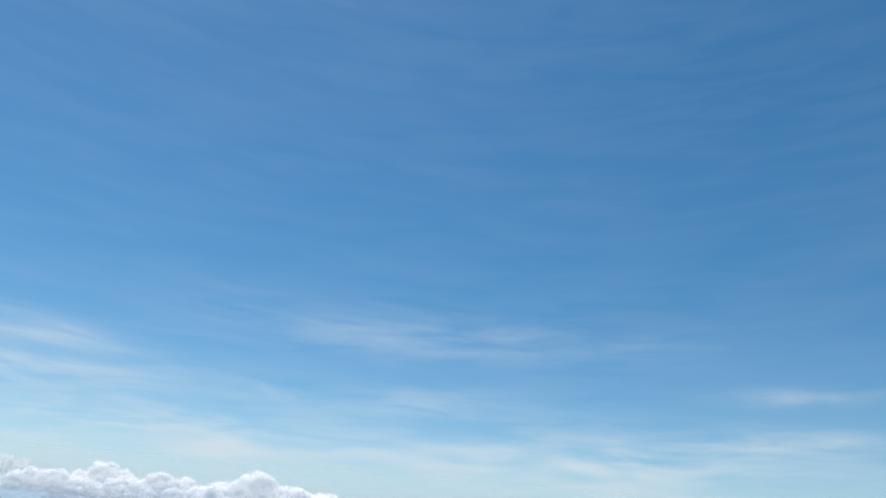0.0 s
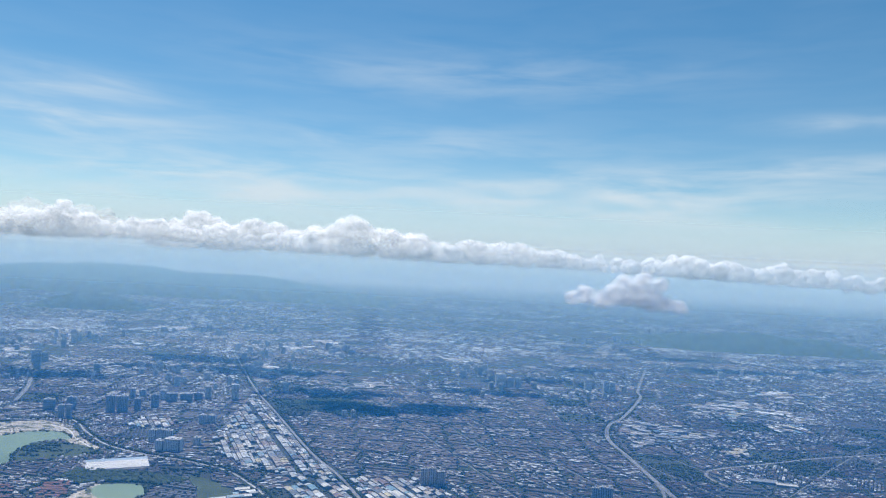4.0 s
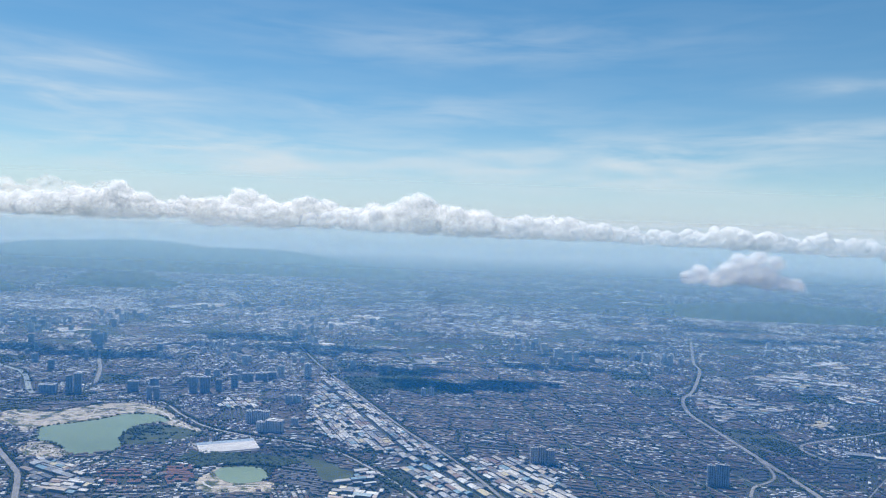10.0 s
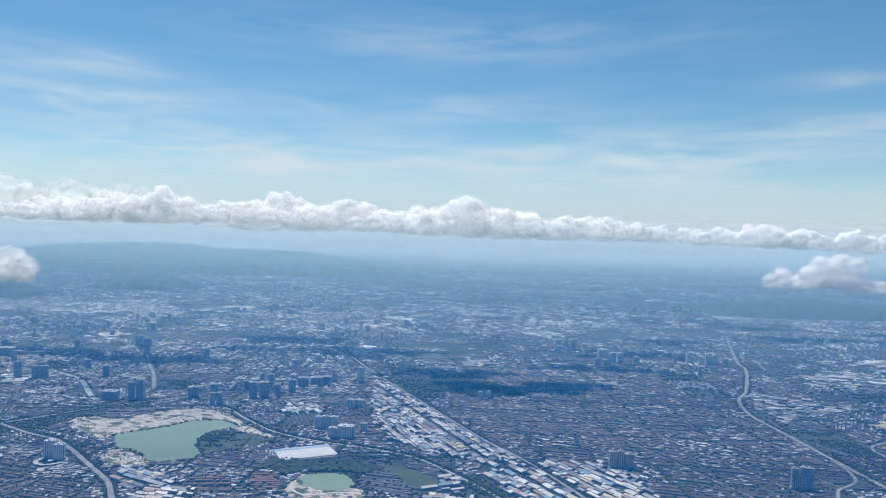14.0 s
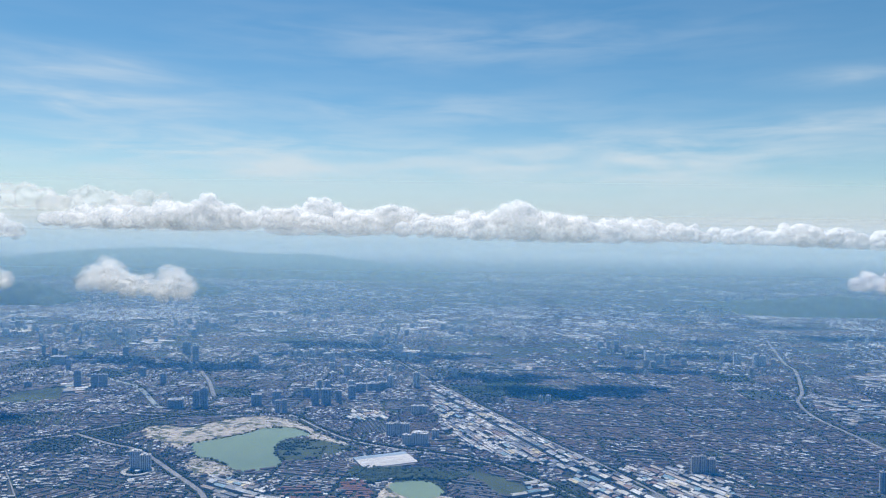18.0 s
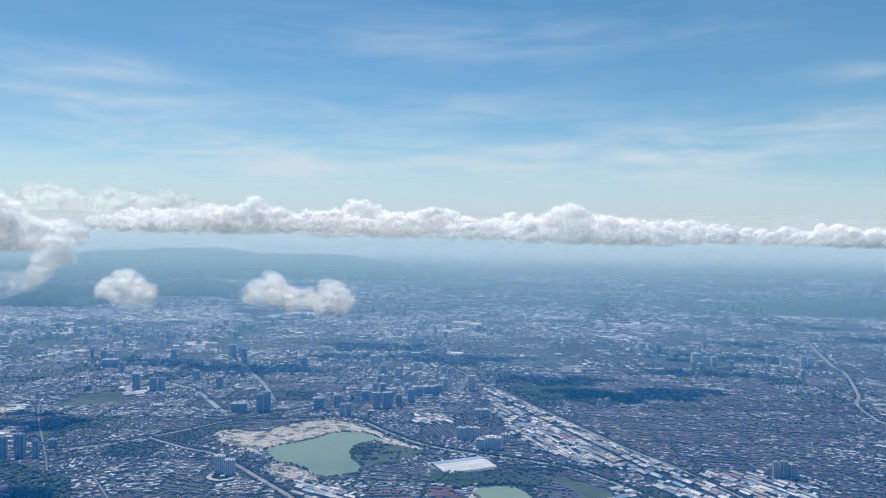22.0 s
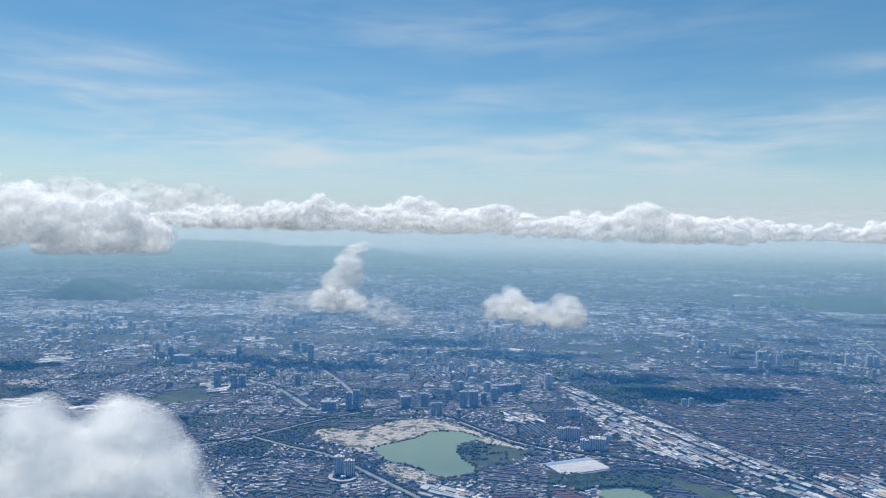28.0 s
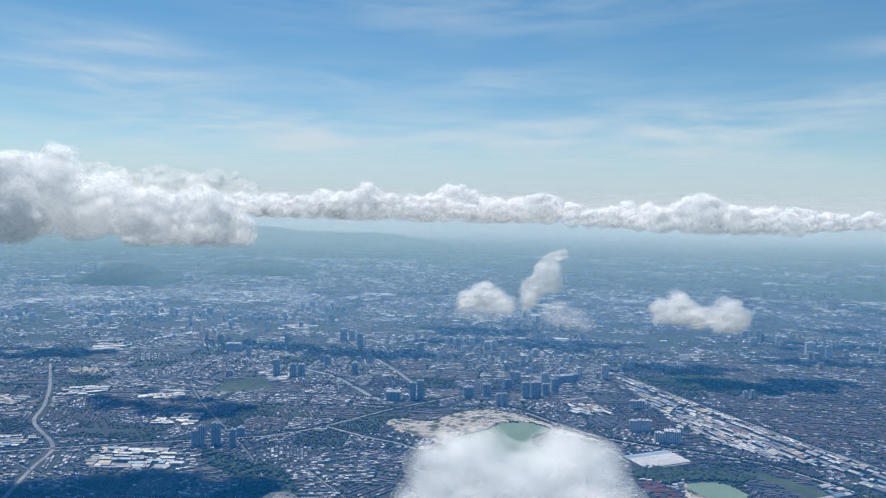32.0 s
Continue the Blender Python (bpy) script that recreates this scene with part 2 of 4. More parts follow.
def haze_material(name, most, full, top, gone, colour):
    """Haze painted on an upright sheet: clear where it meets the ground, thicker with height up to `full`, thinning out
    from `top` to `gone`.
    """
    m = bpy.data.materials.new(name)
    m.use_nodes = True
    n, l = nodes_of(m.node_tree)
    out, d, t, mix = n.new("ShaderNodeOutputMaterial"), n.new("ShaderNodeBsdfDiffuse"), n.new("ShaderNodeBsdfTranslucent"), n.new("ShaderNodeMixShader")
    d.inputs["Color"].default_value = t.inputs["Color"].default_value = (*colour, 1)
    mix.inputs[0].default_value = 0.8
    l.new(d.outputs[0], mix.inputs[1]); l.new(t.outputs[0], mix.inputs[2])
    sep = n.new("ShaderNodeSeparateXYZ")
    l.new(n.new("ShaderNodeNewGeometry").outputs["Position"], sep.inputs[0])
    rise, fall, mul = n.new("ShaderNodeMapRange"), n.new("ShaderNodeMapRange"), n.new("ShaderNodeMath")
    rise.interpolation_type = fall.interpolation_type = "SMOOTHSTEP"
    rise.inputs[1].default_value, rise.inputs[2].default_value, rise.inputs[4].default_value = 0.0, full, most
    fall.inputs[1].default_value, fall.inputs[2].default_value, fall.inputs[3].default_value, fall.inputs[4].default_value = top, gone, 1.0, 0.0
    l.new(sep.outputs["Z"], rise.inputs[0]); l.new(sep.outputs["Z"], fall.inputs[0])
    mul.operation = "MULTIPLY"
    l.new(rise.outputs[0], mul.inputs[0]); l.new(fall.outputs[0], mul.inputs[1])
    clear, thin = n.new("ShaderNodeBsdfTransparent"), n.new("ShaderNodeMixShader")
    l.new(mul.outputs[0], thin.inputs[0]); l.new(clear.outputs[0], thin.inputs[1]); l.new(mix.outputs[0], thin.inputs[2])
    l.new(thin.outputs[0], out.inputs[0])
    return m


# ---- mesh helpers ----


def mesh(name, verts, faces, mats, slots=None, smooth=False):
    me = bpy.data.meshes.new(name)
    me.from_pydata([tuple(map(float, v)) for v in verts], [], [tuple(map(int, f)) for f in faces])
    for m in mats if isinstance(mats, (list, tuple)) else [mats]:
        me.materials.append(m)
    if slots is not None:
        me.polygons.foreach_set("material_index", np.asarray(slots, dtype=np.int32))
    if smooth:
        me.polygons.foreach_set("use_smooth", np.ones(len(me.polygons), dtype=bool))
    me.update()
    return me


def fast_mesh(name, V, face_sets, mats, slots=None, smooth=False):
    """A large mesh from arrays: vertices, and sets of faces with the same number of corners."""
    me = bpy.data.meshes.new(name)
    me.vertices.add(len(V))
    me.vertices.foreach_set("co", np.asarray(V, np.float32).ravel())
    loops = np.concatenate([np.asarray(f, np.int32).ravel() for f in face_sets])
    sizes = np.concatenate([np.full(len(f), np.shape(f)[1], np.int32) for f in face_sets])
    me.loops.add(len(loops))
    me.loops.foreach_set("vertex_index", loops)
    me.polygons.add(len(sizes))
    me.polygons.foreach_set("loop_start", np.concatenate([[0], np.cumsum(sizes)[:-1]]).astype(np.int32))
    for m in mats if isinstance(mats, (list, tuple)) else [mats]:
        me.materials.append(m)
    if slots is not None:
        me.polygons.foreach_set("material_index", np.asarray(slots, np.int32))
    me.polygons.foreach_set("use_smooth", np.full(len(sizes), smooth))
    me.update(calc_edges=True)
    me.validate()
    return me


def smooth_line(pts, step=4.0, closed=False):
    """Catmull-Rom through the points."""
    p = [np.array(q, float) for q in pts]
    n = len(p)
    res = []
    for i in range(n if closed else n - 1):
        a, b, c, d = (p[(i - 1) % n], p[i], p[(i + 1) % n], p[(i + 2) % n]) if closed else (p[max(i - 1, 0)], p[i], p[i + 1], p[min(i + 2, n - 1)])
        k = max(2, int(np.linalg.norm(c - b) / step))
        for s in np.arange(k) / k:
            res.append(0.5 * ((2 * b) + (c - a) * s + (2 * a - 5 * b + 4 * c - d) * s * s + (3 * b - a - 3 * c + d) * s ** 3))
    if not closed:
        res.append(p[-1])
    return np.array(res)


def sheet(name, outline, z, mat, thick=0.3, ragged=0.0, seed=1):
    """A flat piece of land or water with an edge."""
    rng = np.random.default_rng(seed)
    o = smooth_line(outline, 2.5, True)
    if ragged:
        o = o + rng.normal(0, ragged, o.shape)
    n = len(o)
    v = [(x, y, z) for x, y in o] + [(x, y, z - thick) for x, y in o]
    f = [tuple(range(n))] + [(i, n + i, n + (i + 1) % n, (i + 1) % n) for i in range(n)]
    area = 0.5 * np.sum(o[:, 0] * np.roll(o[:, 1], -1) - o[:, 1] * np.roll(o[:, 0], -1))
    if area < 0:
        f = [tuple(reversed(q)) for q in f]
    return new(name, mesh(name, v, f, mat))


def strip(name, line, width, z, mat):
    p = smooth_line(line, 5.0)
    t = np.gradient(p, axis=0)
    t /= np.linalg.norm(t, axis=1)[:, None]
    s = np.stack([-t[:, 1], t[:, 0]], 1) * width / 2
    a, b = p + s, p - s
    n = len(p)
    v = [(x, y, z) for x, y in a] + [(x, y, z) for x, y in b] + [(x, y, z - 0.1) for x, y in a] + [(x, y, z - 0.1) for x, y in b]
    f = []
    for i in range(n - 1):
        f += [(i, n + i, n + i + 1, i + 1), (2 * n + i, i, i + 1, 2 * n + i + 1), (n + i, 3 * n + i, 3 * n + i + 1, n + i + 1)]
    return new(name, mesh(name, v, f, mat))


def inside(poly, x, y):
    poly = np.asarray(poly, float)
    hit = np.zeros(np.shape(x), bool)
    j = len(poly) - 1
    for i in range(len(poly)):
        (xi, yi), (xj, yj) = poly[i], poly[j]
        c = ((yi > y) != (yj > y)) & (x < (xj - xi) * (y - yi) / (yj - yi + 1e-12) + xi)
        hit ^= c
        j = i
    return hit


def near_line(line, x, y, d):
    p = smooth_line(line, 5.0)
    x, y = np.atleast_1d(x), np.atleast_1d(y)
    res = np.zeros(np.shape(x), bool)
    (x0, y0), (x1, y1) = p.min(0) - d, p.max(0) + d
    box_in = np.flatnonzero((x > x0) & (x < x1) & (y > y0) & (y < y1))
    box_in = box_in[np.argsort(y[box_in])]
    xs, ys = x[box_in], y[box_in]
    for a, b in zip(p[:-1], p[1:]):
        i0, i1 = np.searchsorted(ys, (min(a[1], b[1]) - d, max(a[1], b[1]) + d))
        u, v = xs[i0:i1], ys[i0:i1]
        ab = b - a
        s = np.clip(((u - a[0]) * ab[0] + (v - a[1]) * ab[1]) / (ab @ ab + 1e-9), 0, 1)
        near = np.hypot(u - a[0] - s * ab[0], v - a[1] - s * ab[1]) < d
        res[box_in[i0:i1][near]] = True
    return res


def value_noise(x, y, scale, seed=0, octaves=4):
    """Smooth noise in 0..1 on the plan."""
    tot, amp, norm = 0.0, 1.0, 0.0
    for o in range(octaves):
        r = np.random.default_rng(seed * 31 + o).random((64, 64))
        u, v = x / scale * 2 ** o, y / scale * 2 ** o
        i, j = np.floor(u).astype(int), np.floor(v).astype(int)
        fu, fv = u - i, v - j
        fu, fv = fu * fu * (3 - 2 * fu), fv * fv * (3 - 2 * fv)
        g = lambda a, b: r[a % 64, b % 64]
        tot = tot + amp * ((g(i, j) * (1 - fu) + g(i + 1, j) * fu) * (1 - fv) + (g(i, j + 1) * (1 - fu) + g(i + 1, j + 1) * fu) * fv)
        norm += amp
        amp *= 0.5
    return tot / norm


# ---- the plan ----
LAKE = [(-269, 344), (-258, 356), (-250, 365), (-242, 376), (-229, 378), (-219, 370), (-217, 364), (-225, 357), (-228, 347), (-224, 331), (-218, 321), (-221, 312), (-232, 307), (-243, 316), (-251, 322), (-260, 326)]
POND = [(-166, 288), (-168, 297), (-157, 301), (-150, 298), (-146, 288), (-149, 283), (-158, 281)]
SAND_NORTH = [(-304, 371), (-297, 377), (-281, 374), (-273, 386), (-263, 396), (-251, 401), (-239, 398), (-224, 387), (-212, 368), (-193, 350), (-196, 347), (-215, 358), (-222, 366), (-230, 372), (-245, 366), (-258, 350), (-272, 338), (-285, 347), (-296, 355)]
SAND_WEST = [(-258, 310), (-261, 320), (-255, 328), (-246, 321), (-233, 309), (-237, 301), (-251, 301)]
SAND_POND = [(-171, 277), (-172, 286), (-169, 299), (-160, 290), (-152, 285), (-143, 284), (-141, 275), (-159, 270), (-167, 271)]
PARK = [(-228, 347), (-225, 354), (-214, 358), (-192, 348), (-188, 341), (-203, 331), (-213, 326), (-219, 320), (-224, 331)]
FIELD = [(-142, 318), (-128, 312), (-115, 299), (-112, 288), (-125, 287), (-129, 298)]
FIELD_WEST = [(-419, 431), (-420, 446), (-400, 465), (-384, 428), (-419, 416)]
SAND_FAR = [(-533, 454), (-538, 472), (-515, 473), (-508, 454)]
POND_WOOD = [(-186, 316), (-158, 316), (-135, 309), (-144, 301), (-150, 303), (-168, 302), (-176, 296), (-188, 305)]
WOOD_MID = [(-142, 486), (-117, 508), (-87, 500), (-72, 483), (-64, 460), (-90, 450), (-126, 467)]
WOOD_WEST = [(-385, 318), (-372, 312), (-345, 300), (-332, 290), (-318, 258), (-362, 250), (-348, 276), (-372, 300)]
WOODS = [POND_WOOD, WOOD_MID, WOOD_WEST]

MAIN_ROAD = [(-250, 730), (-221, 657), (-173, 534), (-136, 451), (-97, 364), (-76, 325), (-55, 275), (-45, 245)]
HIGHWAY = [(180, 800), (127, 626), (118, 583), (86, 500), (70, 470), (61, 430), (63, 387), (65, 348), (67, 316), (68, 291), (66, 240)]
RAMP = [(64, 343), (64, 331), (60, 315), (52, 307), (46, 302), (40, 290)]
ROAD_EAST = [(97, 344), (93, 357), (95, 366), (104, 375), (143, 395), (172, 410), (260, 445)]
AVENUE = [(-372, 604), (-336, 531), (-315, 491), (-296, 448)]
CANAL_WEST = [(-400, 505), (-374, 485), (-353, 468), (-322, 423), (-314, 414)]
EXPRESSWAY = [(-470, 300), (-420, 318), (-374, 332), (-354, 340), (-337, 354), (-324, 369), (-304, 395), (-283, 415), (-268, 428)]
EXPRESSWAY_SOUTH = [(-334, 358), (-308, 342), (-291, 334), (-275, 319), (-261, 304), (-246, 288), (-238, 278), (-222, 250)]
RAIL = [(-320, 400), (-295, 398), (-267, 402), (-240, 407), (-216, 380), (-196, 359), (-173, 346), (-149, 338), (-127, 327), (-114, 313), (-102, 297), (-88, 275), (-78, 250)]
ROAD_WEST = [(-560, 480), (-532, 437), (-515, 410), (-495, 374), (-481, 345), (-449, 311), (-440, 282), (-428, 245)]

# ---- ground ----


def ground():
    ys = np.concatenate([np.linspace(-900, 200, 6), np.linspace(260, 1000, 20), np.linspace(1100, 4950, 14)])
    xs = np.linspace(-4900, 4900, 40)
    v = [(x, y, 0.0) for y in ys for x in xs]
    k = len(xs)
    f = [(j * k + i, j * k + i + 1, (j + 1) * k + i + 1, (j + 1) * k + i) for j in range(len(ys) - 1) for i in range(k - 1)]
    tagged(new("ground", mesh("ground", v, f, GROUND)), "hazy green and grey plain under the suburbs", "ground", kind="structure")


ground()
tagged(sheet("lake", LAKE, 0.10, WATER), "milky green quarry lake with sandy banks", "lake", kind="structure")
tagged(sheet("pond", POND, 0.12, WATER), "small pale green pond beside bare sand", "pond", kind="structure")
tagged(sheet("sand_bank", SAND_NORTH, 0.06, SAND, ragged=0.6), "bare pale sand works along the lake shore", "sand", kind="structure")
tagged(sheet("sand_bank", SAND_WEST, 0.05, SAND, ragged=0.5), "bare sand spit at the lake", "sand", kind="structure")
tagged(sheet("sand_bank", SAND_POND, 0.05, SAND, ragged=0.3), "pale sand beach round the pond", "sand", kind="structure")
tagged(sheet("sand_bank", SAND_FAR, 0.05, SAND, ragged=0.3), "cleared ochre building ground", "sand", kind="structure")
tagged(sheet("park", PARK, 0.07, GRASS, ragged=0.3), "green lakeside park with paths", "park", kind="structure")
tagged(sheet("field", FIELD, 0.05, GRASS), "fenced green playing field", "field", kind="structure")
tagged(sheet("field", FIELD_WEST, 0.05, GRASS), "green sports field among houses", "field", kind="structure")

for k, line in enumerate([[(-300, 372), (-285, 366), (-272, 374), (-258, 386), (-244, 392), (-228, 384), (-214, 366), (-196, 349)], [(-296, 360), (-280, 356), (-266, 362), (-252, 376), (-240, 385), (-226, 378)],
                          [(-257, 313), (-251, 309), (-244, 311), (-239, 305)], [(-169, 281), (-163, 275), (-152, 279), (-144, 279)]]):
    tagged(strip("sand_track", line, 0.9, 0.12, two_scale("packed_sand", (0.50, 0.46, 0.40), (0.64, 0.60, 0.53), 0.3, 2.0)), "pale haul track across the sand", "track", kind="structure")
STREETS = [[(x0, 590), (x0 + 142, 250)] for x0 in range(-118, 40, 24)] + [[(-640, 470), (-540, 330), (-470, 250)], [(-600, 560), (-480, 430), (-400, 340)], [(-470, 560), (-440, 440), (-350, 300), (-330, 250)], [(-330, 300), (-290, 250)],
           [(-420, 400), (-330, 385)], [(-470, 300), (-400, 262), (-330, 262)], [(-210, 262), (-130, 275)], [(75, 280), (160, 380), (240, 470)], [(40, 470), (120, 440), (210, 420)], [(100, 560), (220, 500), (330, 470)], [(-460, 660), (-330, 640), (-200, 660)]]
ROADS = [("street", line, 0.55) for line in STREETS] + [("main_road", MAIN_ROAD, 1.5), ("highway", HIGHWAY, 2.3), ("slip_road", RAMP, 1.3), ("road", ROAD_EAST, 1.6), ("avenue", AVENUE, 2.5), ("expressway", EXPRESSWAY, 1.8),
         ("expressway_branch", EXPRESSWAY_SOUTH, 2.1), ("road", ROAD_WEST, 1.8)]
for nm, line, wide in ROADS:
    tagged(strip(nm, line, wide, 0.16, ASPHALT), "pale asphalt road through the suburbs", "road", kind="structure")
tagged(strip("railway", RAIL, 1.0, 0.14, CONCRETE), "railway line curving round the lake", "railway", kind="structure")
tagged(strip("canal", CANAL_WEST, 3.0, 0.13, CANAL_WATER), "straight grey drainage canal", "canal", kind="structure")

# ---- buildings in the mass ----


def roofs_mesh(name, rows, wall_mat, roof_mat):
    """Gabled blocks. rows: x, y, half length, half width, eaves, ridge, angle."""
    r = np.asarray(rows, float)
    n = len(r)
    x, y, a, b, h, top, ang = (r[:, k][:, None] for k in range(7))
    p, q = np.array([[-1, 1, 1, -1]]), np.array([[-1, -1, 1, 1]])
    a2, b2 = a * 1.01 + 0.03, b + 0.06
    u = np.concatenate([p * a, p * a, p * a2, np.array([[-1, 1]]) * a2], 1)
    v = np.concatenate([q * b, q * b, q * b2, np.zeros((n, 2))], 1)
    z = np.concatenate([np.zeros((n, 4)), np.repeat(h, 4, 1), np.repeat(h - 0.02, 4, 1), np.repeat(top, 2, 1)], 1)
    V = np.stack([x + u * np.cos(ang) - v * np.sin(ang), y + u * np.sin(ang) + v * np.cos(ang), z], -1)
    k = (np.arange(n) * 14)[:, None, None]
    quads = np.array([(0, 1, 5, 4), (2, 3, 7, 6), (1, 2, 6, 5), (3, 0, 4, 7), (8, 9, 13, 12), (10, 11, 12, 13)])[None] + k
    tris = np.array([(9, 10, 13), (11, 8, 12)])[None] + k
    slots = np.concatenate([np.tile([0, 0, 0, 0, 1, 1], n), np.ones(2 * n, int)])
    return fast_mesh(name, V.reshape(-1, 3), [quads.reshape(-1, 4), tris.reshape(-1, 3)], [wall_mat, roof_mat], slots)


DISTRICTS = [
    # kind, outline, angle in degrees
    ("shed", [(-164, 497), (-144, 467), (-100, 364), (-79, 325), (-99, 322), (-128, 340), (-150, 378), (-158, 430)], -66),
    ("shed", [(-100, 322), (-41, 327), (-33, 308), (-28, 270), (-82, 268)], -60),
    ("shed", [(-245, 292), (-232, 297), (-215, 284), (-222, 272), (-240, 278)], -30),
    ("red", [(-213, 287), (-198, 291), (-189, 276), (-201, 272)], 8),
    ("red", [(-190, 296), (-180, 299), (-172, 281), (-180, 275)], 8),
    ("grey", [(-303, 385), (-272, 392), (-267, 399), (-296, 393)], 20),
    ("grey", [(-150, 314), (-139, 322), (-120, 290), (-120, 268), (-140, 285)], -12),
    ("shed", [(75, 463), (96, 486), (114, 476), (138, 451), (96, 428), (70, 404)], -20),
    ("shed", [(116, 408), (133, 426), (135, 405), (122, 392)], 30),
    ("shed", [(140, 553), (205, 595), (225, 520), (203, 505), (140, 519)], -30),
    ("shed", [(-418, 286), (-424, 310), (-395, 314), (-378, 288)], 4),
    ("terrace", [(-376, 300), (-361, 307), (-344, 281), (-353, 270), (-369, 277)], 25),
]
BIG_ESTATE = [(-130, 455), (-60, 600), (40, 600), (56, 400), (62, 343), (38, 250), (-20, 250), (-30, 325), (-72, 330), (-95, 372)]
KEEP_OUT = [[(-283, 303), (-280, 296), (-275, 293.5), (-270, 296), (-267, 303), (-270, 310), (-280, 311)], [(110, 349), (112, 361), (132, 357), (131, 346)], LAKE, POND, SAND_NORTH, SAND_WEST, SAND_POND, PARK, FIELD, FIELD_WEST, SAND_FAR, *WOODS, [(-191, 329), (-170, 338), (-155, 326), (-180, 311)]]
SIZES = {  # length, width, height, ridge, gap along, gap across
    "terrace": ((0.9, 2.2), (1.0, 1.3), (0.5, 0.75), 0.32, 0.03, 1.5), "red": ((0.9, 2.2), (1.1, 1.4), (0.6, 0.75), 0.36, 0.03, 1.3), "grey": ((0.9, 2.2), (1.0, 1.3), (0.6, 0.8), 0.3, 0.03, 1.2),
    "shed": ((1.4, 7.0), (1.1, 3.4), (0.6, 1.3), 0.2, 0.4, 0.5), "mixed": ((0.7, 2.8), (0.7, 1.5), (0.4, 1.1), 0.22, 0.3, 0.75)}


def clear_of_plan(x, y, margin=1.8):
    bad = np.zeros(np.shape(x), bool)
    for p in KEEP_OUT:
        bad |= inside(p, x, y)
    for _, line, wide in ROADS:
        bad |= near_line(line, x, y, wide / 2 + (margin if wide > 1 else 0.7))
    bad |= near_line(RAIL, x, y, 2.2) | near_line(CANAL_WEST, x, y, 3.0)
    return ~bad


def rows_in(kind, poly, angle, rng, drop=0.06, check=True, big=1.0):
    (l0, l1), (w0, w1), (h0, h1), ridge, ga, gc = SIZES[kind]
    l0, l1, w0, w1, gc = l0 * big, l1 * big, w0 * big, w1 * big, gc * big
    poly = np.asarray(poly, float)
    mid = poly.mean(0)
    c, s = math.cos(angle), math.sin(angle)
    loc = (poly - mid) @ np.array([[c, -s], [s, c]])
    (u0, v0), (u1, v1) = loc.min(0), loc.max(0)
    rows = []
    v = v0
    k = 0
    while v < v1:
        w = rng.uniform(w0, w1)
        u = u0 + rng.uniform(0, 2)
        while u < u1:
            ln = l0 + (l1 - l0) * rng.random() ** 1.6
            if rng.random() > drop:
                h = rng.uniform(h0, h1)
                rows.append((u + ln / 2, v + w / 2, ln / 2, w / 2 * rng.uniform(0.88, 1.0), h, h + ridge * w / 1.4, 0.0))
            u += ln + ga * rng.uniform(0.6, 1.4) + (1.6 if rng.random() < 0.10 else 0)
        k += 1
        v += w + (gc if k % 2 else gc * 0.55) * rng.uniform(0.8, 1.2) + (2.2 if rng.random() < 0.07 else 0)
    if not rows:
        return np.zeros((0, 7))
    r = np.array(rows)
    xy = r[:, :2] @ np.array([[c, s], [-s, c]]) + mid
    r[:, 0], r[:, 1], r[:, 6] = xy[:, 0], xy[:, 1], angle
    r = r[inside(poly, r[:, 0], r[:, 1])]
    return r[clear_of_plan(r[:, 0], r[:, 1])] if check else r


def in_view_land(x, y):
    """The part of the plain that the flight ever looks at."""
    return (y > 240) & (x < 30 + 0.66 * y) & (x > -265 - 0.78 * y)


UNIT = {}
NEAR = {"shed": ("warehouse", "low warehouse with a pale sheet-metal roof", "warehouses in the industrial estate"),
        "terrace": ("terraced_house", "terraced house under a brown tiled roof", "terraced houses of the suburb"),
        "red": ("terraced_house", "terraced house under a red tiled roof", "red-roofed houses by the lake"),
        "grey": ("terraced_house", "terraced house under a slate-grey roof", "grey-roofed houses"),
        "mixed": ("low_building", "small shop or house with a flat-pitched roof", "low buildings of the suburb")}


def place_row(kind, row):
    """One building as a thing of its own: walls with a roof over them."""
    x, y, a, b, h, r, ang = row
    nm, lb, grp = NEAR[kind]
    if kind not in UNIT:
        v = [(p, q, z) for z in (0, 0.72) for p, q in ((-1, -1), (1, -1), (1, 1), (-1, 1))]
        w = mesh("wall", v, [(0, 1, 5, 4), (2, 3, 7, 6), (1, 2, 6, 5), (3, 0, 4, 7)], PLASTER)
        v = [(p, q, 0.70) for p, q in ((-1.03, -1.08), (1.03, -1.08), (1.03, 1.08), (-1.03, 1.08))] + [(p, q, 0.74) for p, q in ((-1.03, -1.08), (1.03, -1.08), (1.03, 1.08), (-1.03, 1.08))]
        v += [(-1.03, 0, 1.0), (1.03, 0, 1.0)]
        rf = mesh("roof", v, [(3, 2, 1, 0), (0, 1, 5, 4), (2, 3, 7, 6), (4, 5, 9, 8), (6, 7, 8, 9), (1, 2, 6, 9, 5), (3, 0, 4, 8, 7)], ROOF_OWN[kind])
        v = [(p, q, z) for z in (0.97, 1.06) for p, q in ((-0.8, -0.07), (0.8, -0.07), (0.8, 0.07), (-0.8, 0.07))]
        vent = mesh("ridge_vent", v, [(0, 1, 5, 4), (1, 2, 6, 5), (2, 3, 7, 6), (3, 0, 4, 7), (4, 5, 6, 7)], PLASTER)
        UNIT[kind] = (w, rf, vent)
    w, rf, vent = UNIT[kind]
    top = new(nm)
    top.matrix_basis = pose(x, y, 0, 0, 0, math.degrees(ang)) @ Matrix.Diagonal((a, b, r, 1))
    tagged(top, lb, "building", group=grp)
    new("wall", w).parent = top
    new("roof", rf).parent = top
    if kind == "shed":
        new("ridge_vent", vent).parent = top


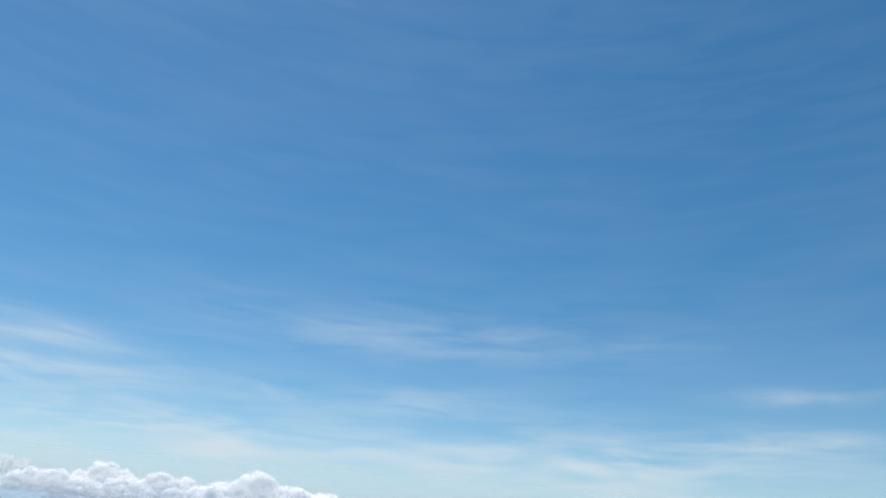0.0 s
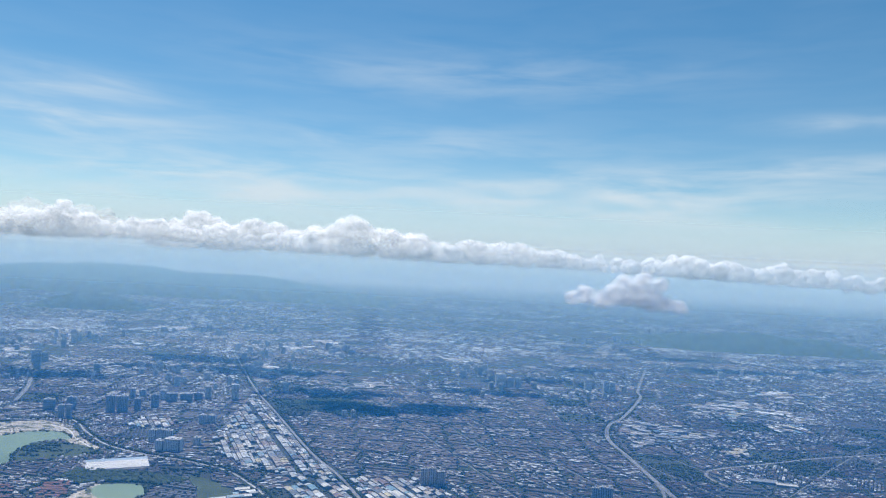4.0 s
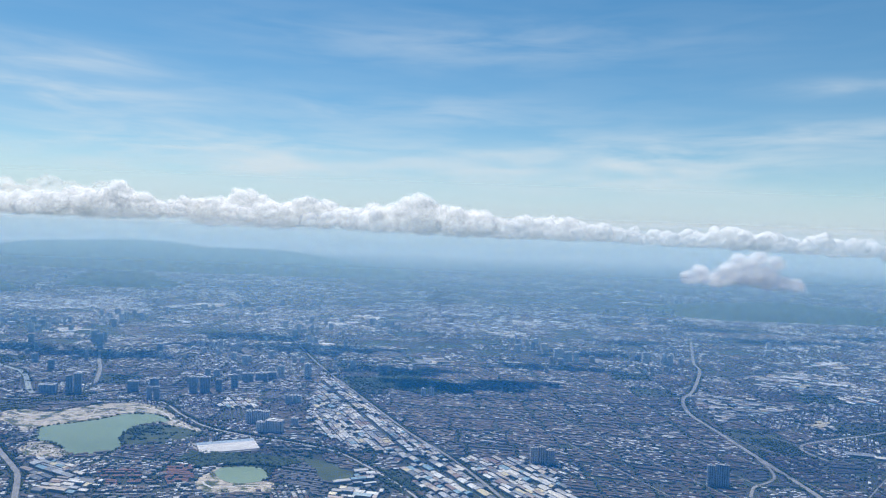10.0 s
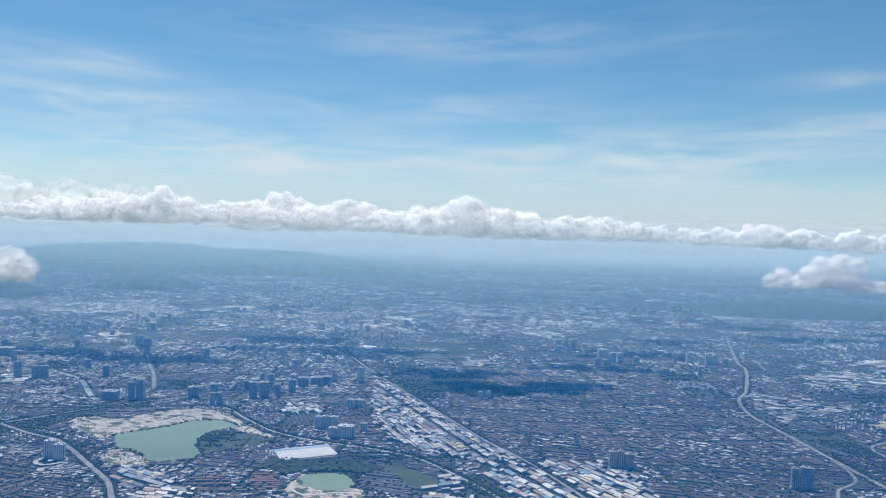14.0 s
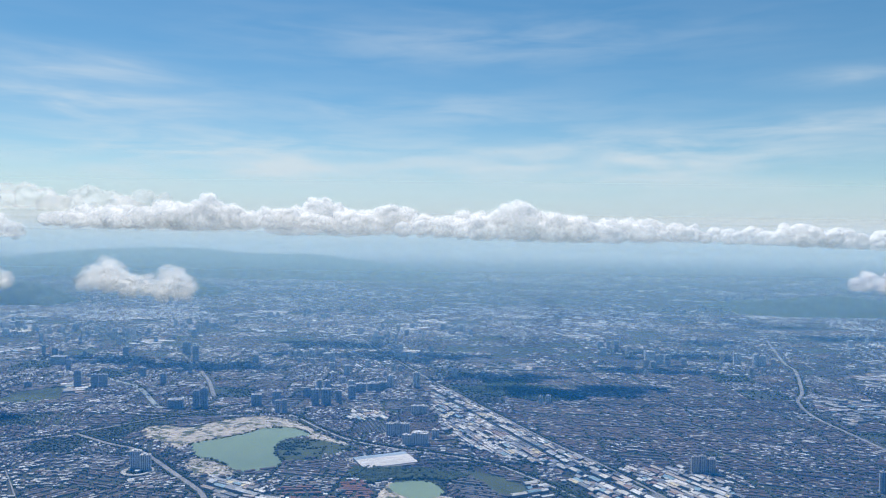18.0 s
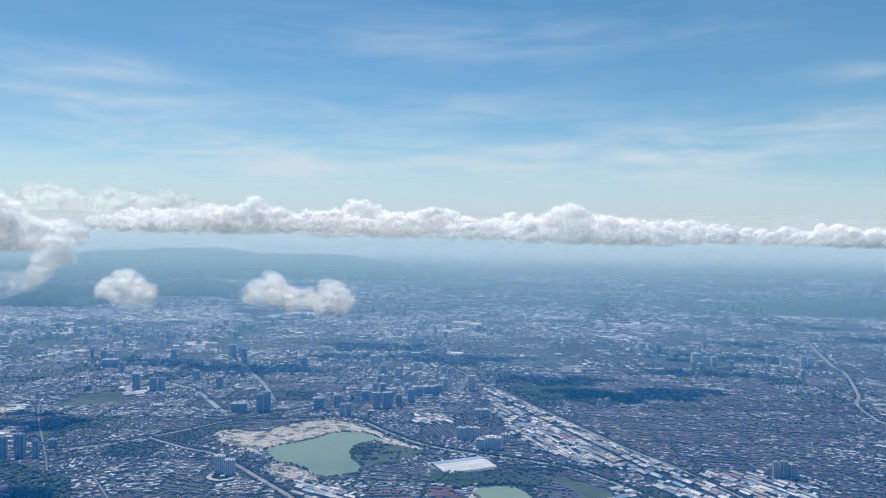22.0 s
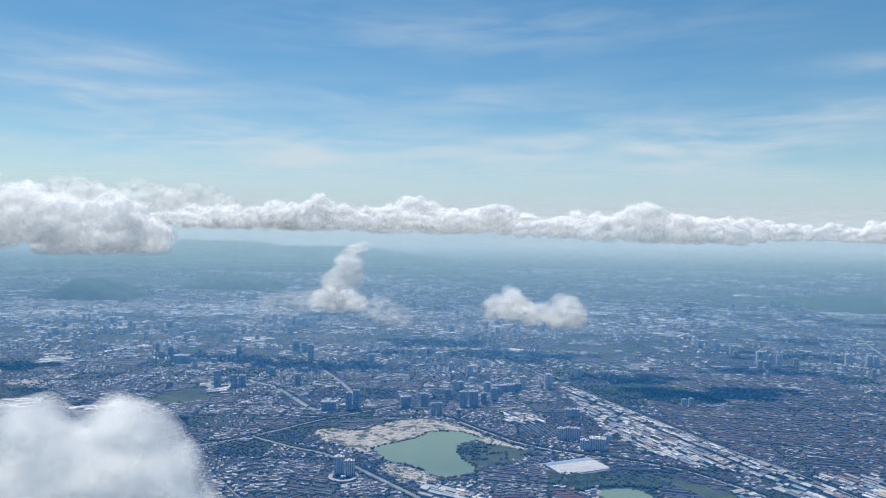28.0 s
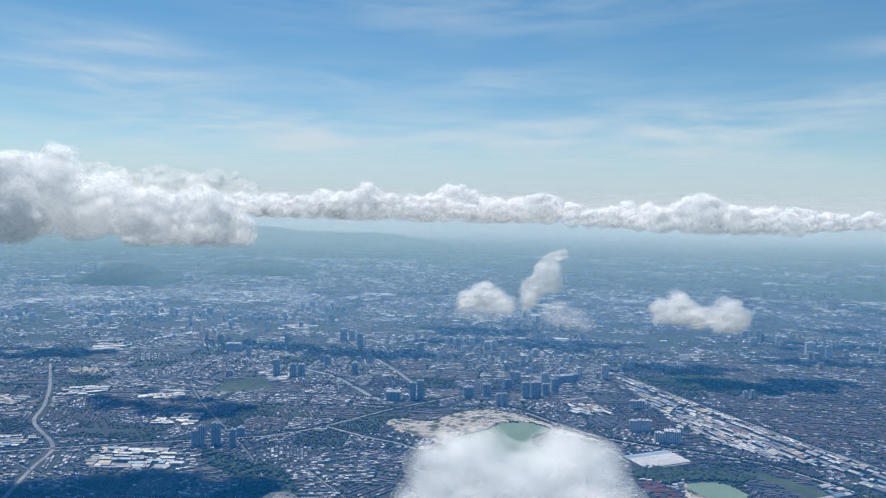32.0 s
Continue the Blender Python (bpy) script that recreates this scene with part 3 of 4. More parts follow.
def split_near(kind, r, left):
    """Builds the nearest rows singly, as far as the count allows, and returns the rest."""
    o = np.argsort(r[:, 1])
    k = min(left.get(kind, 0), len(r))
    for row in r[o[:k]]:
        place_row(kind, row)
    left[kind] = left.get(kind, 0) - k
    return r[o[k:]]


def build_districts():
    rng = np.random.default_rng(7)
    left = {"shed": 280, "terrace": 20, "red": 60, "grey": 60}
    for kind, poly, deg in DISTRICTS:
        r = rows_in(kind, poly, radians(deg), rng, 0.4 if poly[0][0] > 60 else 0.12)
        r = split_near(kind, r, left)
        if not len(r):
            continue
        nm = {"shed": "warehouse_district", "terrace": "terrace_estate", "red": "red_roofed_estate", "grey": "grey_roofed_estate"}[kind]
        lb = {"shed": "crowded low warehouses with pale metal roofs", "terrace": "rows of terraced houses with brown tiled roofs", "red": "rows of red-roofed terraced houses", "grey": "rows of grey-roofed terraced houses"}[kind]
        tagged(new(nm, roofs_mesh(nm, r, PLASTER, ROOF[kind])), lb, "houses", kind="stuff")


GROVES = []


def build_fill():
    """Blocks of houses, shops and sheds over the rest of the plain, each block with its own street grid."""
    rng = np.random.default_rng(11)
    groups = {}
    y = 240.0
    while y < 1000:
        size = 13 + 0.03 * y
        x = -270 - 0.78 * y
        while x < 40 + 0.66 * y:
            cx, cy = x + size / 2, y + size / 2
            far = cy > 560
            estate = bool(inside(BIG_ESTATE, np.array([cx]), np.array([cy]))[0])
            kind = rng.choice(["mixed", "terrace", "shed", "wood", "grey"], p=[0.52, 0.25, 0.05, 0.14, 0.04])
            if estate and kind == "wood":
                kind = "terrace"
            if kind == "wood" and cy < 560:
                w = rng.uniform(-size / 2, size / 2, (int(size * size * 0.5), 2)) + (cx, cy)
                GROVES.append(w[value_noise(w[:, 0], w[:, 1], 12, 14) > 0.36])
            if kind != "wood":
                g = size / 2 - rng.uniform(0.6, 1.5)
                if cy < 520:
                    for side in range(2):
                        if rng.random() < 0.6:
                            m = int(size * 1.1)
                            along, off = rng.uniform(-size / 2, size / 2, m), rng.normal(-size / 2, 0.45, m)
                            belt = np.stack([along, off] if side else [off, along], 1) + (cx, cy)
                            GROVES.append(belt)
                q = [(cx - g, cy - g), (cx + g, cy - g), (cx + g, cy + g), (cx - g, cy + g)]
                ang = radians(rng.choice([-12, 23, -66, 8, 60]) + rng.normal(0, 4))
                if estate:
                    kind, ang = rng.choice(["terrace", "mixed"], p=[0.85, 0.15]), radians(-14 + rng.normal(0, 3))
                r = rows_in(kind, q, ang, rng, 0.12 if not far else 0.30, False, 1.0 if cy < 420 else 1.2 if not far else 1.9)
                if len(r):
                    groups.setdefault((kind, far), []).append(r)
            x += size
        y += size
    left = {"mixed": 290, "terrace": 150}
    for (kind, far), rs in groups.items():
        r = np.concatenate(rs)
        r = r[in_view_land(r[:, 0], r[:, 1])]
        for _, p, _d in DISTRICTS:
            r = r[~inside(p, r[:, 0], r[:, 1])]
        r = r[clear_of_plan(r[:, 0], r[:, 1])]
        if not far:
            r = split_near(kind, r, left)
        nm = {"mixed": "shops_and_houses", "terrace": "terraced_houses", "shed": "warehouses", "grey": "grey_roofed_houses"}[kind]
        tagged(new(nm, roofs_mesh(nm, r, PLASTER, ROOF[kind])), "densely packed low suburban roofs" + (" far off in haze" if far else " and walls"), "houses", kind="stuff")


def build_far():
    """Large roofs and blocks scattered in clusters towards the horizon."""
    rng = np.random.default_rng(5)
    n = 46000
    y = 760 * (3300 / 760) ** rng.random(n)
    x = rng.uniform(-1, 1, n) * (y * 0.74 + 130) - 130
    k = value_noise(x, y, 180, 3) * 0.6 + value_noise(x, y, 45, 4) * 0.4 > 0.50
    x, y = x[k], y[k]
    a = rng.uniform(0.7, 2.6, len(x)) * (y / 950) ** 0.7
    b = a * rng.uniform(0.25, 0.7, len(x))
    h = rng.uniform(0.6, 1.4, len(x))
    r = np.stack([x, y, a, b, h, h + 0.3, rng.choice([-0.2, 0.4, -1.1], len(x)) + rng.normal(0, 0.1, len(x))], 1)
    tagged(new("far_suburbs", roofs_mesh("far_suburbs", r, PLASTER, ROOF["shed"])), "pale roofs of far suburbs fading in haze", "houses", kind="stuff")
    n = 24000
    y = 620 * (3000 / 620) ** rng.random(n)
    x = rng.uniform(-1, 1, n) * (y * 0.74 + 130) - 130
    k = value_noise(x, y, 150, 13) * 0.5 + value_noise(x, y, 38, 14) * 0.5 > 0.585
    x, y = x[k], y[k]
    a = rng.uniform(1.0, 4.6, len(x)) * (y / 900) ** 0.8
    b = a * rng.uniform(0.35, 0.8, len(x))
    h = rng.uniform(0.9, 1.6, len(x))
    r = np.stack([x, y, a, b, h, h + 0.2, rng.choice([-0.2, 0.1, 0.4], len(x)) + rng.normal(0, 0.1, len(x))], 1)
    tagged(new("far_warehouses", roofs_mesh("far_warehouses", r, PLASTER, ROOF["white"])), "white warehouse roofs glinting through haze", "warehouses", kind="stuff")
    n = 2600
    y = 640 * (1500 / 640) ** rng.random(n)
    x = rng.uniform(-1, 1, n) * (y * 0.72 + 120) - 150
    k = value_noise(x, y, 110, 23) * 0.6 + value_noise(x, y, 30, 24) * 0.4 + 0.08 * (x < -60) * (y < 1000) > 0.65
    x, y = x[k], y[k]
    a, h = rng.uniform(1.1, 2.8, len(x)), rng.uniform(2.5, 8.5, len(x))
    r = np.stack([x, y, a, a * rng.uniform(0.4, 0.8, len(x)), h, h + 0.05, rng.normal(0.1, 0.25, len(x))], 1)
    tagged(new("far_flats", roofs_mesh("far_flats", r, FLATS, FLATS)), "clusters of far tower blocks pale in haze", "tower blocks", kind="stuff")


FACTORIES = [(117, 355, 6.5, 2.6, -12), (126, 350, 4.5, 2.0, -12), (125, 409, 4.0, 2.6, 30), (131, 416, 3.4, 2.0, 30), (160, 548, 9, 4, -25), (182, 560, 10, 4, -25), (200, 540, 9, 3.5, -25), (96, 474, 5, 2.4, -20), (110, 463, 6, 2.2, -20), (84, 446, 4, 2, -20)]
for fx, fy, fa, fb, fd in FACTORIES:
    place_row("shed", (fx, fy, fa, fb, 1.0, 1.4, radians(fd)))
build_districts()
build_fill()
build_far()

# ---- trees ----


def canopy(name, pts, sizes, label):
    """Crowns of many trees: uneven lumps of leaves."""
    bm = bmesh.new()
    bmesh.ops.create_icosphere(bm, subdivisions=1, radius=1.0)
    bv = np.array([v.co for v in bm.verts])
    bf = np.array([[v.index for v in f.verts] for f in bm.faces])
    bm.free()
    rng = np.random.default_rng(len(pts))
    V = bv[None] * rng.uniform(0.7, 1.25, (len(pts), len(bv), 1)) * np.asarray(sizes)[:, None, None]
    V[:, :, 2] = V[:, :, 2] * 0.75 + np.asarray(sizes)[:, None] * 0.45
    V[:, :, 0] += pts[:, 0][:, None]
    V[:, :, 1] += pts[:, 1][:, None]
    F = bf[None] + (np.arange(len(pts)) * len(bv))[:, None, None]
    return tagged(new(name, fast_mesh(name, V.reshape(-1, 3), [F.reshape(-1, 3)], LEAVES, smooth=True)), label, "trees", kind="stuff")


def scatter_in(poly, n, rng):
    p = np.asarray(poly, float)
    q = rng.uniform(p.min(0), p.max(0), (n, 2))
    return q[inside(p, q[:, 0], q[:, 1])]


def build_trees():
    rng = np.random.default_rng(3)
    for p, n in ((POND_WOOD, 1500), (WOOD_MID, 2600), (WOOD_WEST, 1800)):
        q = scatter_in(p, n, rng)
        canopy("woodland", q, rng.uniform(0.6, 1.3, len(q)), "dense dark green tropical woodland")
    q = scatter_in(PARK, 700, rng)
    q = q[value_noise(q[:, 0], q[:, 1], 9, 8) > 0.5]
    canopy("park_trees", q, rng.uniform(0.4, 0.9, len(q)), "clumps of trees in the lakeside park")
    q = np.concatenate([np.stack([rng.uniform(-650, 450, 42000), rng.uniform(245, 600, 42000)], 1), *GROVES])
    k = (value_noise(q[:, 0], q[:, 1], 30, 9) + rng.normal(0, 0.08, len(q)) > 0.52) & in_view_land(q[:, 0], q[:, 1])
    k[42000:] = in_view_land(q[42000:, 0], q[42000:, 1])
    for p in (LAKE, POND, SAND_NORTH, SAND_WEST, SAND_POND, FIELD, FIELD_WEST):
        k &= ~inside(p, q[:, 0], q[:, 1])
    for _, line, wide in ROADS:
        k &= ~near_line(line, q[:, 0], q[:, 1], wide / 2 + 0.3)
    k &= (q[:, 1] < 400) | (rng.random(len(q)) < np.where(q[:, 1] < 470, 0.42, 0.28))
    q = q[k]
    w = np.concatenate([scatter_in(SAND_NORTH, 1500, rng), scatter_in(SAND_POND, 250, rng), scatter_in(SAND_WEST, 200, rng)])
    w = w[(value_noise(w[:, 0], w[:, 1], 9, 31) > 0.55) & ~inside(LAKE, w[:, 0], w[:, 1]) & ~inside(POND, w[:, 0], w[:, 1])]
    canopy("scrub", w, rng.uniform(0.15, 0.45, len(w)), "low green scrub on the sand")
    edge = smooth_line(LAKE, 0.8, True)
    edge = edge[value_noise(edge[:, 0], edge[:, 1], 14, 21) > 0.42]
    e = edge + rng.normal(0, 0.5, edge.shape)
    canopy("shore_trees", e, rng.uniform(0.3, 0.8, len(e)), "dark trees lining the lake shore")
    p = smooth_line(RAIL, 0.35)
    p = np.concatenate([p + rng.normal(0, 0.5, p.shape) + (1.6, 2.0), p + rng.normal(0, 0.6, p.shape) - (1.6, 2.2)])
    p = p[clear_of_plan(p[:, 0], p[:, 1], 0.2) | near_line(RAIL, p[:, 0], p[:, 1], 4)]
    for name, line, off in (("highway_trees", HIGHWAY, 2.0), ("expressway_trees", EXPRESSWAY, 1.8), ("expressway_trees", EXPRESSWAY_SOUTH, 1.9), ("roadside_trees", MAIN_ROAD, 1.5)):
        v = smooth_line(line, 0.5)
        t = np.gradient(v, axis=0)
        t = np.stack([-t[:, 1], t[:, 0]], 1) / np.linalg.norm(t, axis=1)[:, None]
        v = np.concatenate([v + t * off, v - t * off]) + rng.normal(0, 0.35, (2 * len(v), 2))
        v = v[(value_noise(v[:, 0], v[:, 1], 16, 51) > 0.44) & (v[:, 1] < 620)]
        for _, other, wide in ROADS:
            v = v[~near_line(other, v[:, 0], v[:, 1], wide / 2 + 0.35)]
        canopy(name, v, rng.uniform(0.3, 0.7, len(v)), "broken belt of dark roadside trees")
    canopy("railway_trees", p, rng.uniform(0.35, 0.8, len(p)), "belt of trees along the railway")
    canopy("street_trees", q, rng.uniform(0.22, 0.62, len(q)) * np.where(q[:, 1] < 400, 1.15, np.where(q[:, 1] < 470, 1.5, 1.8)), "green trees between the suburban roofs")


build_trees()

# ---- tower blocks and the depot ----
PALE = two_scale("pale_stucco", (0.62, 0.62, 0.63), (0.80, 0.79, 0.78), 0.5, 4.0)
CREAM = two_scale("cream_stucco", (0.48, 0.42, 0.37), (0.62, 0.57, 0.51), 0.5, 4.0)
BLUEGREY = two_scale("blue_grey_stucco", (0.30, 0.36, 0.43), (0.46, 0.51, 0.58), 0.5, 4.0)


def dark_glass():
    m, n, l, b = material("dark_window_glass", 0.15)
    c = ramp(n, [(0.35, (0.06, 0.08, 0.10)), (0.65, (0.17, 0.19, 0.21))])
    l.new(noise_node(n, l, 3.5, 2), c.inputs[0])
    l.new(c.outputs[0], b.inputs["Base Color"])
    return m


GLASS = dark_glass()


def box(name, x0, x1, y0, y1, z0, z1, mat, parent, label="", chamfer=0.0):
    c = chamfer
    if c:
        ring = [(x0 + c, y0), (x1 - c, y0), (x1, y0 + c), (x1, y1 - c), (x1 - c, y1), (x0 + c, y1), (x0, y1 - c), (x0, y0 + c)]
    else:
        ring = [(x0, y0), (x1, y0), (x1, y1), (x0, y1)]
    n = len(ring)
    v = [(x, y, z0) for x, y in ring] + [(x, y, z1) for x, y in ring]
    f = [tuple(range(n - 1, -1, -1)), tuple(range(n, 2 * n))] + [(i, (i + 1) % n, n + (i + 1) % n, n + i) for i in range(n)]
    ob = new(name, mesh(name, v, f, mat))
    ob.parent = parent
    if label:
        tagged(ob, label)
    return ob


def tower(x, y, wide, high, turn, mat, label, group):
    """A block of flats: a glazed core behind upright bays, floor bands, podium, parapet and lift house."""
    top = new("tower_block")
    top.matrix_basis = pose(x, y, 0, 0, 0, turn)
    tagged(top, label, "tower block", group=group)
    a, d = wide / 2, max(0.75, wide * 0.32)
    pod = min(0.9, high * 0.12)
    box("podium", -a * 1.25, a * 1.25, -d * 1.35, d * 1.35, 0, pod, CONCRETE, top, "low concrete podium")
    box("glazed_core", -a, a, -d, d, pod, high, GLASS, top, "dark window bands", 0.12)
    n = max(3, int(wide / 0.8))
    for k in range(n):
        u = -a + (k + 0.5) * 2 * a / n
        w = a / n * 0.62
        box("bay", u - w, u + w, -d - 0.16, d + 0.16, pod, high - 0.05 + (0.25 if k % 2 else 0.0), mat, top)
    for sgn in (-1, 1):
        box("end_wall", sgn * a - 0.10, sgn * a + 0.14, -d * 0.55, d * 0.55, pod, high + 0.1, mat, top)
    floors = max(3, int(high / 1.1))
    for k in range(1, floors):
        z = pod + (high - pod) * k / floors
        box("floor_band", -a - 0.06, a + 0.06, -d - 0.20, d + 0.20, z, z + 0.13, mat, top)
    box("roof_slab", -a * 1.03, a * 1.03, -d * 1.08, d * 1.08, high, high + 0.14, CONCRETE, top)
    box("lift_house", -a * 0.35, a * 0.15, -d * 0.5, d * 0.5, high + 0.14, high + 0.65, mat, top)
    box("water_tank", a * 0.45, a * 0.75, -d * 0.3, d * 0.3, high + 0.14, high + 0.45, CONCRETE, top)


TWINS = [(-277.8, 306.8, 4.3, 7.7), (-272.8, 305.0, 4.1, 6.7)]
QUARRY_FLATS = [(-160.4, 353.0, 7.6, 6.0), (-166.8, 352.5, 4.1, 5.0), (-176.6, 367.5, 3.7, 6.3), (-172.8, 367.8, 3.4, 6.6), (-169.0, 368.2, 3.7, 6.3), (-153.7, 365.4, 3.4, 4.2), (-167.9, 412.5, 3.8, 5.1), (-163.3, 414.3, 4.2, 4.8)]
ESTATE_TRIO = [(-40, 320, 2.9, 7.4), (-36.6, 320.5, 2.9, 7.6), (-33, 320.6, 3.4, 6.4)]
HIGHWAY_TRIO = [(28.8, 302.0, 2.5, 8.4), (31.4, 300.6, 2.5, 9.3), (34.2, 300.7, 2.5, 9.0)]
WOOD_PAIR = [(-94.0, 446.6, 2.7, 4.8), (-89.0, 449.3, 2.8, 4.8)]
LAKE_TOWERS = [(-228.4, 429.5, 4.5, 9.7), (-222.4, 432, 5.6, 9.5), (-216, 437.6, 3.5, 7.3), (-209.5, 447, 4.3, 8.4), (-244.6, 406.7, 2.9, 7.7), (-241.2, 408.3, 2.8, 7.7), (-238.7, 452.3, 4.2, 5.7), (-207.1, 466.9, 6.5, 6.1), (-200.0, 472.4, 7.3, 5.5), (-194.2, 477.7, 5.2, 5.2), (-251.8, 430.2, 4.7, 7.7), (-262.6, 426.2, 5.9, 6.6)]
AVENUE_TOWERS = [(-306.6, 415.5, 8.2, 5.0), (-295.0, 416.5, 3.4, 10.1), (-290.8, 418, 3.7, 11.4), (-356.4, 572.4, 4.5, 12.1)]
WEST_TOWERS = [(-430.6, 520.5, 3.3, 8.3), (-450.1, 542.1, 10.8, 6.9), (-392.0, 464.2, 4.1, 11.1), (-381.2, 465.3, 4.1, 8.5), (-375.7, 465.8, 4.4, 8.5), (-377.1, 604.9, 6.0, 10.1), (-370, 606, 4.5, 8.6)]
PARK_TOWERS = [(-385.5, 319.2, 2.6, 7.4), (-382.5, 319.6, 2.9, 9.6), (-376.8, 322.8, 4.0, 10.3), (-368.0, 320.6, 2.6, 8.2), (-370.2, 337.6, 3.6, 3.9)]
FAR_TOWERS = [(8.9, 600.8, 7.4, 10.6), (16.6, 599.0, 5.5, 8.3), (23.1, 599.7, 4.6, 8.3), (81.1, 606.2, 5.6, 9.3), (95.0, 602.4, 4.6, 9.2), (99.5, 600.3, 4.6, 8.7), (-266.2, 588.8, 4.6, 8.3), (-252.7, 584.9, 6.9, 6.4), (-226.5, 524.6, 4.1, 7.4), (-215.8, 555.6, 4.3, 6.5), (-172.9, 486.3, 4.5, 10.2), (-190.2, 484.6, 3.8, 8.3), (-148.6, 524.3, 4.1, 6.9), (-198.8, 641.5, 4.0, 6.5)]
ESTATES = [(TWINS, 10, PALE, "pale twin slab block of flats on a round podium", "twin slabs by the expressway"), (QUARRY_FLATS, -8, PALE, "pale slab block of flats near the depot", "flats near the depot"),
           (ESTATE_TRIO, 12, CREAM, "cream tower of flats among warehouses", "towers in the industrial estate"), (HIGHWAY_TRIO, -10, BLUEGREY, "blue-grey tower of flats by the highway", "towers by the highway"),
           (WOOD_PAIR, 5, PALE, "small pale tower at the edge of a wood", "towers by the wood"), (LAKE_TOWERS, 14, BLUEGREY, "dark blue-grey tower block beyond the lake", "towers beyond the lake"),
           (AVENUE_TOWERS, 6, BLUEGREY, "dark office tower beside the avenue", "towers on the avenue"), (WEST_TOWERS, 8, BLUEGREY, "hazy blue tower block in the suburbs", "towers in the western suburbs"),
           (PARK_TOWERS, -6, BLUEGREY, "dark tower of flats beside a wooded park", "towers by the park"), (FAR_TOWERS, 10, PALE, "far tower block pale in the haze", "far towers")]
town = np.random.default_rng(23)
for x0, x1, y0, y1, count in ((-290, -150, 450, 640, 26), (-430, -300, 440, 580, 12), (-10, 120, 540, 680, 10), (-520, -420, 520, 700, 8)):
    px, py = town.uniform(x0, x1, count), town.uniform(y0, y1, count)
    ok = clear_of_plan(px, py, 3.0)
    ESTATES.append(([(x, y, town.uniform(2.2, 4.5), town.uniform(3.5, 8.0)) for x, y in zip(px[ok], py[ok])], 8 + 12 * town.random(), town.choice([PALE, CREAM, BLUEGREY]), "tower block of flats hazy in the distance", "distant towers"))
for places, turn, mat, lb, grp in ESTATES:
    for x, y, wide, high in places:
        tower(x, y, wide, high, turn, mat, lb, grp)


def round_podium(x, y, outer, inner, high):
    """A ring-shaped low building round a court, with a parapet and a drum at its centre."""
    top = new("round_podium")
    top.matrix_basis = pose(x, y, 0)
    tagged(top, "low white ring-shaped building below twin towers", "building")

    def drum(name, r0, r1, z0, z1, mat, label=""):
        k, v, f = 48, [], []
        for z in (z0, z1):
            for r in (r0, r1):
                v += [(r * math.cos(2 * math.pi * i / k), r * math.sin(2 * math.pi * i / k), z) for i in range(k)]
        for i in range(k):
            j = (i + 1) % k
            f += [(k + i, k + j, 3 * k + j, 3 * k + i), (j, i, 2 * k + i, 2 * k + j), (2 * k + i, 3 * k + i, 3 * k + j, 2 * k + j)]
        ob = new(name, mesh(name, v, f, mat))
        ob.parent = top
        if label:
            tagged(ob, label)

    drum("wall", inner, outer, 0, high, PLASTER)
    drum("roof", inner - 0.1, outer + 0.1, high, high + 0.12, CONCRETE, "pale flat ring roof")
    drum("parapet", outer - 0.05, outer + 0.1, high + 0.12, high + 0.25, PLASTER)
    drum("court_drum", 0.2, 1.1, 0, high * 1.8, PALE, "pale round tower in the court")


round_podium(-275, 302.5, 6.4, 4.6, 0.5)


def depot():
    """The long white depot: four shallow-pitched bays, walls, loading canopy and yard."""
    top = new("depot")
    top.matrix_basis = pose(-174, 325.5, 0, 0, 0, 26.5)
    tagged(top, "long white flat-roofed depot beside the lake", "warehouse")
    a, b, h = 12.3, 8.2, 1.0
    white = two_scale("white_sheet_roof", (0.60, 0.56, 0.52), (0.76, 0.71, 0.66), 0.25, 2.0, 0.5)
    bluish = two_scale("blue_white_sheet_roof", (0.28, 0.36, 0.44), (0.38, 0.46, 0.53), 0.25, 2.0, 0.5)
    box("wall", -a, a, -b, b, 0, h, PLASTER, top, "grey plaster walls")
    for k in range(4):
        y0 = -b - 0.1 + k * (2 * b + 0.2) / 4
        y1 = y0 + (2 * b + 0.2) / 4
        v = [(-a - .2, y0, h), (a + .2, y0, h), (a + .2, y1, h), (-a - .2, y1, h), (-a - .2, (y0 + y1) / 2, h + .28), (a + .2, (y0 + y1) / 2, h + .28)]
        ob = new("roof_bay", mesh("roof_bay", v, [(0, 1, 5, 4), (2, 3, 4, 5), (1, 2, 5), (3, 0, 4), (3, 2, 1, 0)], bluish if k == 3 else white))
        ob.parent = top
    box("canopy", -a, a, -b - 1.3, -b, 0.55, 0.65, CONCRETE, top, "concrete loading canopy")
    for k in range(9):
        u = -a + 0.6 + k * (2 * a - 1.2) / 8
        box("canopy_post", u - 0.06, u + 0.06, -b - 1.2, -b - 1.08, 0, 0.55, CONCRETE, top)
        box("loading_door", u - 0.5, u + 0.5, -b - 0.04, -b + 0.02, 0.02, 0.5, GLASS, top)


depot()
LOT = [(-202, 323), (-189, 330), (-184, 318), (-196, 313)]
tagged(sheet("yard", LOT, 0.08, CONCRETE), "pale concrete yard beside the depot", "yard", kind="structure")

# ---- hills ----


